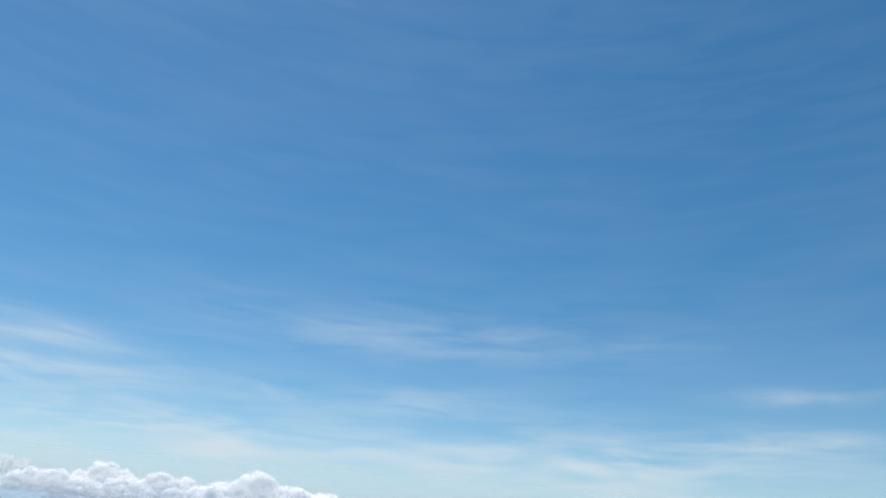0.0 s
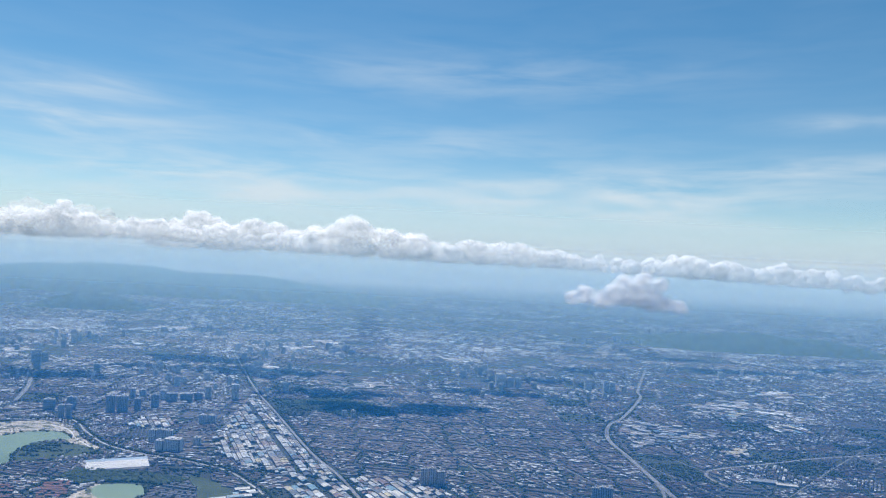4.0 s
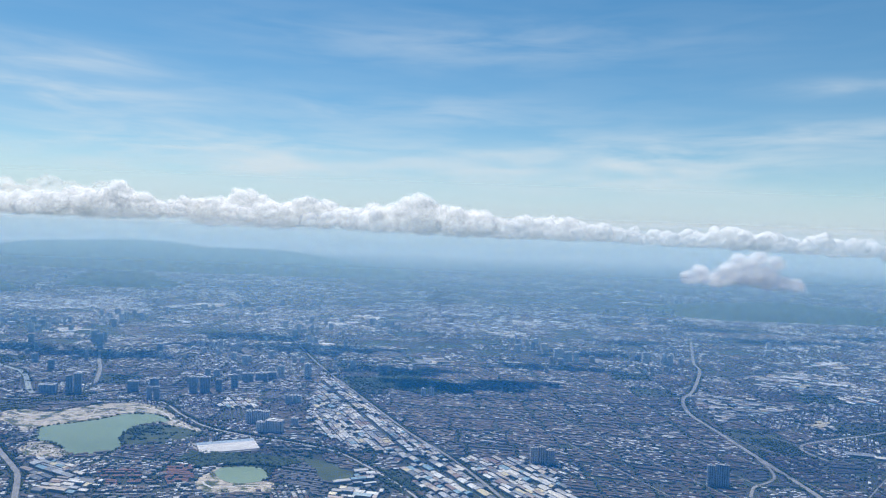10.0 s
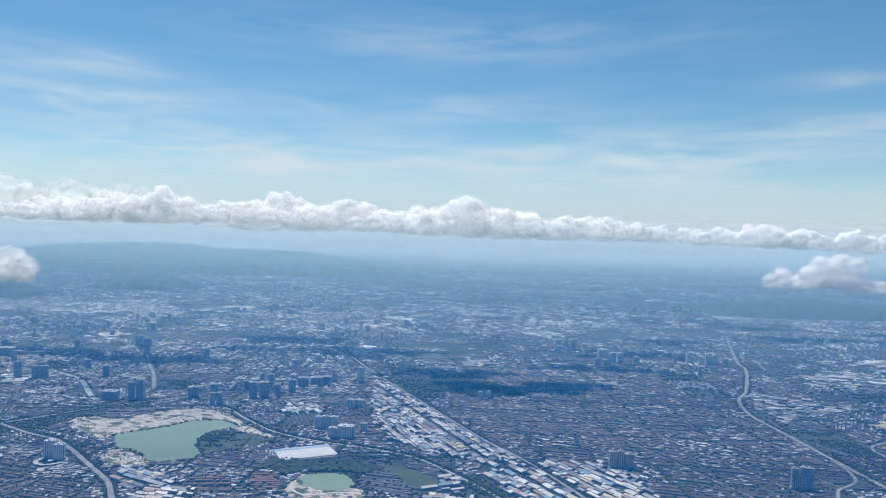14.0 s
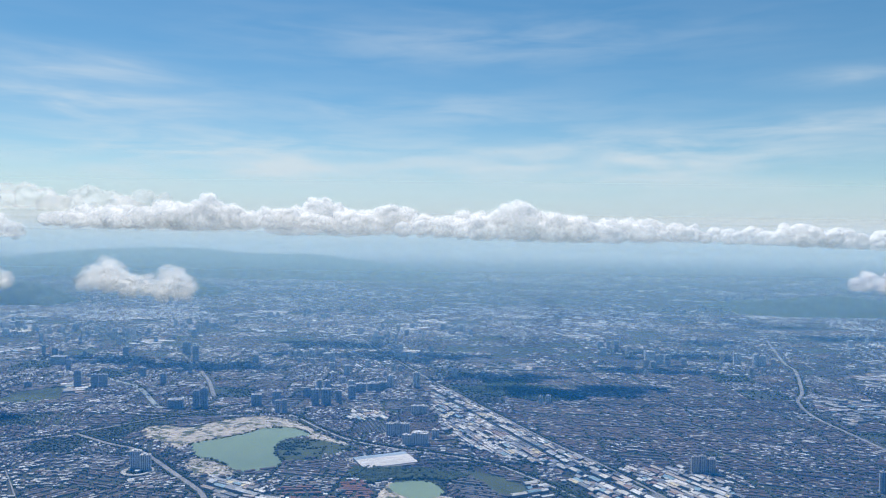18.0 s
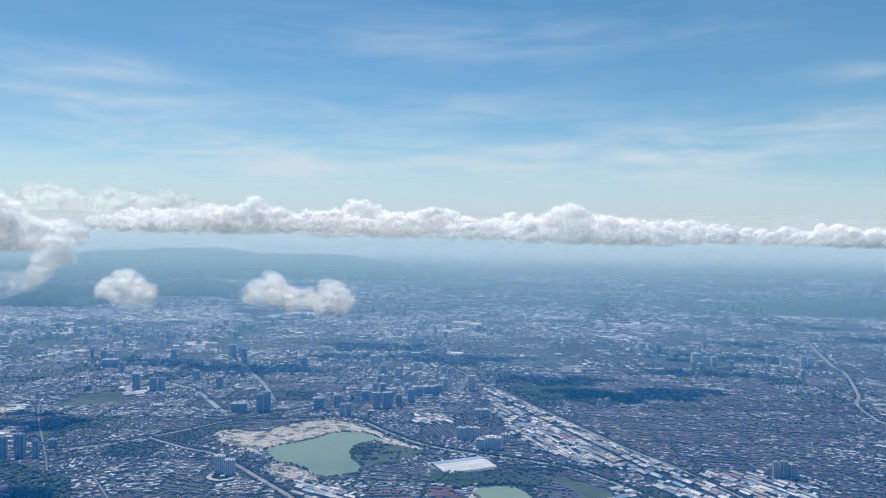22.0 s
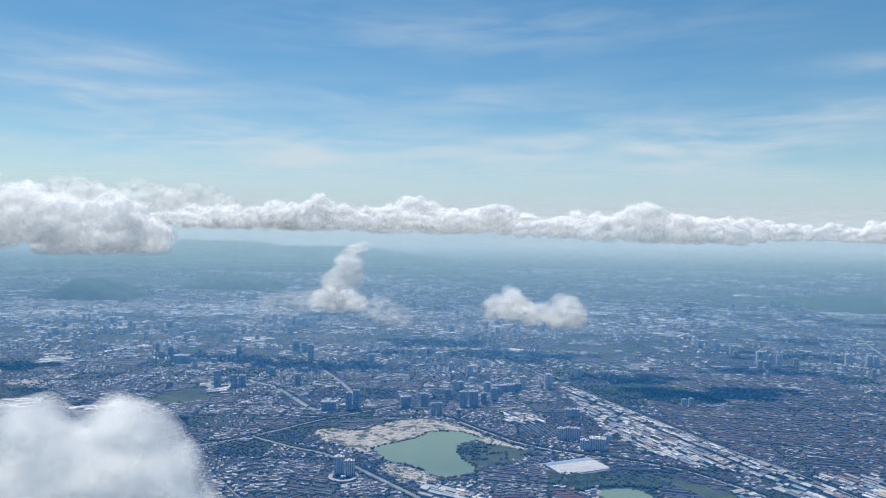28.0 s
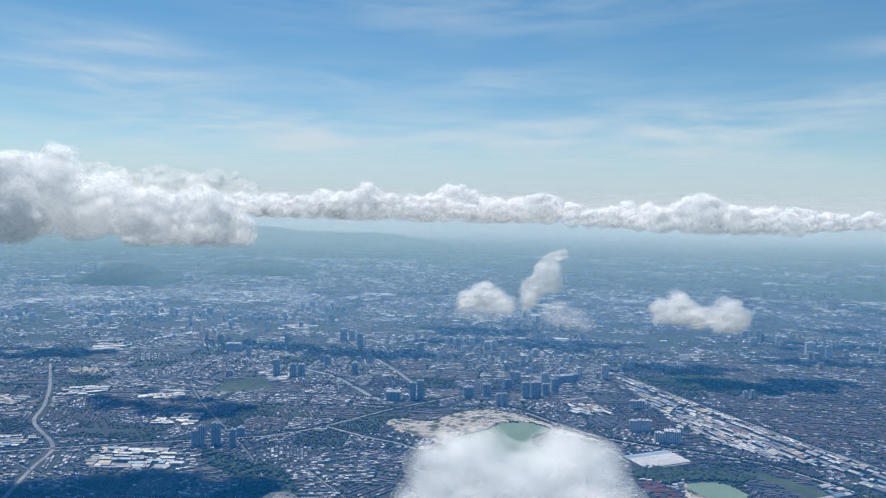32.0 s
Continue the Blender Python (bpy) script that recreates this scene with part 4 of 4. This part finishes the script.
def hill(name, cx, cy, lx, ly, top, seed, label):
    u, v = np.meshgrid(np.linspace(-1, 1, 90), np.linspace(-1, 1, 24))
    x, y = cx + u * lx, cy + v * ly
    shape = np.clip(1 - u ** 2, 0, 1) ** 0.8 * np.clip(1 - v ** 2, 0, 1)
    z = top * shape * (0.45 + 0.75 * value_noise(x, y, lx / 3, seed, 5)) - 0.5
    k = u.shape[1]
    f = [(j * k + i, j * k + i + 1, (j + 1) * k + i + 1, (j + 1) * k + i) for j in range(23) for i in range(k - 1)]
    tagged(new(name, mesh(name, np.stack([x, y, z], -1).reshape(-1, 3), f, LEAVES, smooth=True)), label, "hill", kind="structure")


hill("hill_range", -900, 2000, 720, 260, 80, 2, "long blue wooded ridge on the skyline")
hill("hill", -665, 1255, 95, 60, 32, 5, "low wooded hill in the city")
hill("hill", -803, 1040, 75, 55, 34, 8, "steep wooded hill among the suburbs")
hill("hill", 425, 1130, 185, 130, 25, 6, "low dark wooded ridge")

# ---- clouds ----


def surface(field, origin, cell, level):
    """The skin of a cloud where its density passes the level (one vertex a cell, quads across crossed edges)."""
    ins = field > level
    nx, ny, nz = field.shape
    corner = [(i, j, k) for i in (0, 1) for j in (0, 1) for k in (0, 1)]
    cnt = sum(ins[i:nx - 1 + i, j:ny - 1 + j, k:nz - 1 + k].astype(int) for i, j, k in corner)
    act = (cnt > 0) & (cnt < 8)
    idx = -np.ones(act.shape, int)
    idx[act] = np.arange(act.sum())
    P = np.zeros((act.sum(), 3))
    W = np.zeros(act.sum())
    ii = np.argwhere(act)
    for ax in range(3):
        others = [c for c in corner if c[ax] == 0]
        for c in others:
            e = list(c)
            e[ax] = 1
            a = field[tuple((ii + c).T)]
            b = field[tuple((ii + e).T)]
            x = (a > level) != (b > level)
            t = np.clip((level - a) / np.where(x, b - a, 1), 0, 1)
            q = ii + np.array(c, float)
            q[:, ax] += t
            P[x] += q[x]
            W[x] += 1
    P = origin + P / W[:, None] * cell
    faces = []
    for ax in range(3):
        sl0 = [slice(1, -1)] * 3
        sl1 = [slice(1, -1)] * 3
        sl0[ax], sl1[ax] = slice(0, -1), slice(1, None)
        a, b = ins[tuple(sl0)], ins[tuple(sl1)]
        for want, flip in ((True, False), (False, True)):
            e = np.argwhere((a == want) & (b != want))
            off = np.ones(3, int)
            off[ax] = 0
            e = e + off
            o1, o2 = (ax + 1) % 3, (ax + 2) % 3
            d1, d2 = np.zeros(3, int), np.zeros(3, int)
            d1[o1], d2[o2] = 1, 1
            q = [idx[tuple((e - d1 - d2).T)], idx[tuple((e - d2).T)], idx[tuple(e.T)], idx[tuple((e - d1).T)]]
            q = np.stack(q[::-1] if flip else q, 1)
            faces.append(q)
    return P, np.concatenate(faces)


def relax(p, q, rounds):
    """Evens out the skin: each vertex moves towards the middle of its quads."""
    flat = q.ravel()
    cnt = np.maximum(np.bincount(flat, minlength=len(p)), 1)
    for _ in range(rounds):
        mid = np.repeat(p[q].mean(1), 4, 0)
        p = np.stack([np.bincount(flat, mid[:, k], len(p)) / cnt for k in range(3)], 1)
    return p


def noise3(p, scale, seed, octaves=4, billow=False):
    tot, amp, norm = 0.0, 1.0, 0.0
    for o in range(octaves):
        r = np.random.default_rng(seed * 17 + o).random((32, 32, 32))
        q = p / scale * 2 ** o
        i = np.floor(q).astype(int)
        f = q - i
        f = f * f * (3 - 2 * f)
        v = 0.0
        for a in (0, 1):
            for b in (0, 1):
                for c in (0, 1):
                    w = (f[..., 0] if a else 1 - f[..., 0]) * (f[..., 1] if b else 1 - f[..., 1]) * (f[..., 2] if c else 1 - f[..., 2])
                    v = v + w * r[(i[..., 0] + a) % 32, (i[..., 1] + b) % 32, (i[..., 2] + c) % 32]
        tot = tot + amp * (1 - np.abs(2 * v - 1) if billow else v)
        norm += amp
        amp *= 0.6
    return tot / norm


def heap(cores, seed, tiers=2, share=0.5, count=9, lowest=-0.2):
    """Smaller and smaller heads budding from the upper sides of the balls (x, y, z, radius)."""
    rng = np.random.default_rng(seed)
    balls, last = list(cores), list(cores)
    for tier in range(tiers):
        buds = []
        for x, y, z, r in last:
            for _ in range(count):
                w = rng.normal(0, 1, 3)
                w /= np.linalg.norm(w)
                if w[2] < lowest:
                    w[2] *= -1
                k = r * rng.uniform(0.75, 0.98)
                buds.append((x + w[0] * k, y + w[1] * k, z + w[2] * k * 0.9, r * share * rng.uniform(0.55, 1.15)))
        balls += buds
        last, count = buds, max(3, count - 3)
    return balls


def cumulus(balls, base, cell, seed, rough, lump, octaves=4):
    """Depth inside a heap of balls, worn by noise and cut off raggedly at the base. Returns field, origin, cell."""
    b = np.asarray(balls, float)
    pad = 4.0 + rough
    lo, hi = (b[:, :3] - b[:, 3:]).min(0) - pad, (b[:, :3] + b[:, 3:]).max(0) + pad
    lo[2] = max(lo[2], base - pad)
    n = np.maximum(((hi - lo) / cell).astype(int) + 2, 4)
    f = np.full(n, -pad)
    axes = [lo[k] + np.arange(n[k]) * cell for k in range(3)]
    for x, y, z, r in b:
        cut = [slice(max(int((c - r - pad - lo[k]) / cell), 0), max(int((c + r + pad - lo[k]) / cell) + 2, 1)) for k, c in enumerate((x, y, z))]
        gx, gy, gz = axes[0][cut[0]], axes[1][cut[1]], axes[2][cut[2]]
        d = np.sqrt((gx[:, None, None] - x) ** 2 + (gy[None, :, None] - y) ** 2 + ((gz[None, None, :] - z) * 1.1) ** 2)
        f[tuple(cut)] = np.maximum(f[tuple(cut)], r - d)
    ii = np.argwhere((f > -pad + 0.05) & (f < pad))
    p = lo + ii * cell
    v = f[tuple(ii.T)] + 2 * rough * (noise3(p, lump, seed, octaves, True) - 0.58)
    f[tuple(ii.T)] = v
    floor_cut = base + 2.2 * lump * (noise3(p, lump * 1.6, seed + 5, 3) - 0.5)
    f[tuple(ii.T)] = np.minimum(v, p[:, 2] - floor_cut)
    deep = axes[2] < base
    f[:, :, deep] = np.minimum(f[:, :, deep], (axes[2][deep] - base)[None, None, :])
    f[0], f[-1], f[:, 0], f[:, -1], f[:, :, 0], f[:, :, -1] = -9, -9, -9, -9, -9, -9
    return f, lo, cell


SKINS = {}


def skin(alpha, grain, patchy):
    """A thin frayed skin of droplets."""
    if (alpha, grain, patchy) not in SKINS:
        SKINS[alpha, grain, patchy] = cloud_material("thin_cloud", alpha, grain, patchy)
    return SKINS[alpha, grain, patchy]


CLOUD = cloud_material("cloud_droplets")


def cloud(name, balls, base, cell, seed, label, rough=1.2, lump=6.0, core=0.0, veils=((2.6, 0.5), (1.6, 0.42), (0.7, 0.34), (-0.2, 0.26), (-1.1, 0.15)), octaves=4, even=1, fray=0.5):
    """A heap cloud: a dense core (none for thin scraps) and thinner and thinner frayed skins round it."""
    f, lo, c = cumulus(balls, base, cell, seed, rough, lump, octaves)
    skins = [(core, CLOUD)] if core is not None else []
    skins += [(lev, skin(alpha, round(2.2 / lump, 2), 0.5 if cell < 1.0 else 0.4)) for lev, alpha in veils]
    body = None
    for k, (lev, mt) in enumerate(skins):
        p, q = surface(f, lo, c, lev)
        if not len(q):
            continue
        p = relax(p, q, even)
        if fray:
            p = p + fray * np.stack([noise3(p, lump * 0.5, seed + 40 + 3 * k + j, 3) - 0.5 for j in range(3)], 1)
        ob = new(name if body is None else "veil", fast_mesh(name, p, [q], mt, smooth=True))
        if body is None:
            body = tagged(ob, label, "cloud", group="clouds")
        else:
            ob.parent = body
    return body


def mound(x, y, base, top, half, seed):
    """One cumulus of the line: a ragged flat foot heaped up to a few rounded heads."""
    rng = np.random.default_rng(seed)
    h = top - base
    cores = []
    for u in np.linspace(-1.25, 1.25, 9):
        crest = h * (0.50 + 0.52 * max(0.0, 1 - abs(u)) ** 0.8) * rng.uniform(0.8, 1.0)
        r = min(crest * 0.42, h * 0.34) * rng.uniform(0.85, 1.1)
        cores.append((x + (u + rng.normal(0, 0.06)) * half, y + rng.normal(0, half * 0.22), base + crest - r * 1.35, r))
        if crest > 0.5 * h:
            cores.append((x + (u + rng.normal(0, 0.12)) * half, y + rng.normal(0, half * 0.25), base + h * 0.25, h * 0.27))
    return heap(cores, seed + 500, 2, 0.5, 8)


# x, y, base, top, half width of the cumuli along the horizon
LINE_WEST = [(-472, 621, 111, 124, 29), (-436, 606, 109, 125, 28), (-398, 594, 108, 127, 33), (-351, 590, 108, 132, 32), (-315, 656, 111, 128, 31), (-285, 722, 106, 141, 40), (-212, 659, 107, 133, 41), (-143, 571, 105, 122, 31), (-101, 518, 103, 127, 32), (-70, 533, 102, 118, 25)]
LINE_EAST = [(-28, 612, 103, 119, 36), (14, 686, 104, 124, 37), (74, 778, 104, 120, 30), (159, 971, 107, 124, 38), (206, 922, 103, 120, 36), (226, 823, 102, 125, 28), (270, 824, 100, 120, 32), (357, 877, 98, 122, 47), (455, 930, 97, 118, 43), (519, 931, 93, 114, 43)]
SOFT = tuple((1.5 - 0.22 * k, round(0.21 - 0.015 * k, 3)) for k in range(11))
FAINT = tuple((0.8 - 0.25 * k, 0.035) for k in range(7))


def build_clouds():
    for i, (x, y, b, t, w) in enumerate(LINE_WEST + LINE_EAST):
        cloud("cumulus", mound(x, y, b - 3, t + 4, w * 1.12, 40 + i), b - 4, 1.45 if y < 700 else 1.8, 60 + i, "white cumulus in a long line of clouds", rough=1.9, lump=5, core=None)
    for i, (x, y, b, t, w) in enumerate([(-1250, 1750, 165, 245, 80), (-1090, 1760, 160, 235, 90), (-950, 1740, 150, 222, 80)]):
        cloud("distant_cumulus", mound(x, y, b, t, w, 90 + i), b, 3.0, 95 + i, "faint distant cumulus sinking into haze", rough=3.0, lump=12, core=None, veils=((2, 0.17), (-1, 0.15)))
    low = [(16, 300, 83, 2.6), (22, 301, 84.5, 3.4), (28, 302, 83, 3.2), (34, 302, 85.5, 4.6), (41, 301, 86, 5.2), (47, 300, 84, 4.6), (53, 299, 82.5, 3.2), (58, 298, 81.5, 2.4), (45, 302, 91, 3.0), (36, 303, 90.5, 2.6), (52, 302, 90, 2.2)]
    cloud("low_cloud", heap(low, 3, 1, 0.5, 8, -0.9), 79, 0.95, 3, "low white cloud with ragged edges", rough=1.6, lump=5, core=None, veils=((3.2, 0.6), (2.4, 0.45), (1.9, 0.3)) + SOFT)
    puff = [(-209.5, 152, 89.9, 2.7), (-210, 152, 91.6, 1.4), (-213.3, 152, 89.6, 1.9), (-206.5, 152.5, 88.6, 2.0), (-203, 154, 88.4, 1.4), (-198.8, 156, 88.6, 2.4), (-196.6, 157, 87.2, 2.0), (-200.5, 156, 87.2, 1.6)]
    cloud("puff_cloud", heap(puff, 4, 1, 0.5, 7, -0.8), 81, 0.35, 4, "small white puff of cloud", rough=1.5, lump=2.4, core=None, veils=SOFT)
    scrap = [(-251, 171, 89.5, 2.6), (-248, 171, 88.6, 2.1), (-254.5, 171, 88.6, 2.0), (-250, 171, 91, 1.4), (-245.5, 172, 87.6, 1.3)]
    cloud("puff_cloud", heap(scrap, 5, 1, 0.5, 7, -0.8), 81, 0.35, 5, "small white puff of cloud", rough=1.5, lump=2.4, core=None, veils=SOFT)
    wisp = [(-242.8, 125, 94.0, 0.7), (-242, 125, 95.2, 1.0), (-241.2, 125, 96.6, 1.4), (-240.2, 125, 98.0, 1.4), (-239.2, 125, 99.4, 1.2), (-238.2, 125, 100.9, 0.8), (-237.2, 125, 102.0, 0.6), (-238.4, 125, 97.2, 0.9)]
    cloud("wisp_cloud", heap(wisp, 6, 1, 0.5, 5, -0.9), 91, 0.2, 6, "thin upright wisp of cloud", rough=1.8, lump=2.2, core=None, veils=tuple((1.1 - 0.22 * k, 0.11) for k in range(8)))
    cloud("wisp_cloud", heap([(-246, 127, 93.0, 1.2), (-248.5, 127, 92.6, 1.2), (-251, 127, 92.4, 1.0), (-253.5, 127, 92.4, 0.8)], 26, 1, 0.5, 4), 89.5, 0.24, 26, "thin trail of cloud", rough=1.2, lump=2.2, core=None, veils=FAINT)
    cloud("wisp_cloud", heap([(-236, 140, 90.2, 1.8), (-233.5, 140, 89.4, 1.5), (-231, 140, 88.6, 1.0)], 16, 1, 0.5, 5), 86, 0.24, 16, "faint scrap of cloud", rough=1.2, lump=2.2, core=None, veils=FAINT)
    rng = np.random.default_rng(7)
    for tx, ty, tb, th, tw, td, count in ((-420, 300, 94, 52, 56, 16, 30), (-455, 425, 96, 32, 44, 26, 18), (-612, 552, 98, 38, 48, 30, 18)):
        cores = []
        for u in np.linspace(-1, 1, count):
            high = th * (0.36 + 0.64 * (0.5 - 0.5 * u)) * rng.uniform(0.45, 1.0)
            r = th * rng.uniform(0.15, 0.24)
            cores.append((tx + u * tw, ty + rng.normal(0, td * 0.5), tb + max(high - r, 0.6 * r), r))
        cloud("towering_cloud", heap(cores, int(ty), 2, 0.5, 7), tb, 1.25 if ty < 400 else 2.0, 7 + int(ty), "towering white cumulus with grey base", rough=2.4, lump=6, core=None, even=2, veils=((4.0, 0.55), (2.8, 0.42), (1.8, 0.36), (0.9, 0.3), (0.0, 0.23), (-0.9, 0.14)))
    close = [(-250.3, 55, 88.6, 3.2), (-252.5, 55, 85, 2.6), (-250, 55, 81, 5), (-242.3, 55, 88.4, 3.5), (-240, 55, 85.2, 3.6), (-243, 55, 81, 5.5), (-246.3, 55, 86.6, 3.2), (-247, 55, 76, 8), (-239, 55, 79, 5), (-236, 55, 77, 4.6), (-233, 55, 73.5, 4.5), (-251.5, 55, 79, 4.2), (-256, 55, 77.5, 3.6), (-265, 55, 84.2, 1.4), (-262.5, 55, 83.2, 1.3)]
    cloud("near_cloud", heap(close, 8, 1, 0.45, 9, -0.3), 66, 0.58, 8, "large soft white cloud close to the flight", rough=1.3, lump=3.2, core=2.0, even=3, fray=0.3, veils=tuple((1.7 - 0.22 * k, round(0.20 - 0.012 * k, 3)) for k in range(12)))


build_clouds()

# ---- haze, painted on upright sheets ----


# One flat upright sheet; its tint and opacity imitate haze growing with distance.
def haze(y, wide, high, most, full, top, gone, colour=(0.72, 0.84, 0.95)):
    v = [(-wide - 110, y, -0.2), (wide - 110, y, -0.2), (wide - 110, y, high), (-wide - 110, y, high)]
    m = haze_material("painted_haze", most, full, top, gone, colour)
    tagged(new("haze", mesh("haze", v, [(0, 1, 2, 3)], m)), "upright tinted sheet painted as haze over the plain", "haze", kind="structure")


# Sheet tints stand in for scattered light: blue nearby, whiter towards the horizon.
NEAR_HAZE, MID_HAZE, WHITE_HAZE, HORIZON_HAZE, SKY_HAZE = (0.02, 0.29, 0.82), (0.28, 0.68, 0.98), (0.66, 0.87, 0.97), (1.0, 0.97, 0.93), (0.76, 0.89, 1.0)
haze(90, 420, 130, 0.18, 66, 70, 97, NEAR_HAZE)
haze(200, 800, 160, 0.22, 80, 80, 106, NEAR_HAZE)
haze(350, 1200, 200, 0.22, 84, 84, 110, MID_HAZE)
haze(480, 1400, 200, 0.28, 96, 92, 116, WHITE_HAZE)
haze(1010, 2200, 260, 0.44, 92, 94, 130, WHITE_HAZE)
haze(1600, 2800, 300, 0.34, 92, 98, 170, WHITE_HAZE)
haze(2280, 3300, 480, 0.85, 82, 98, 200, HORIZON_HAZE)
haze(2700, 3600, 800, 0.80, 75, 105, 260, HORIZON_HAZE)
haze(4200, 4200, 1300, 0.90, 50, 120, 640, SKY_HAZE)
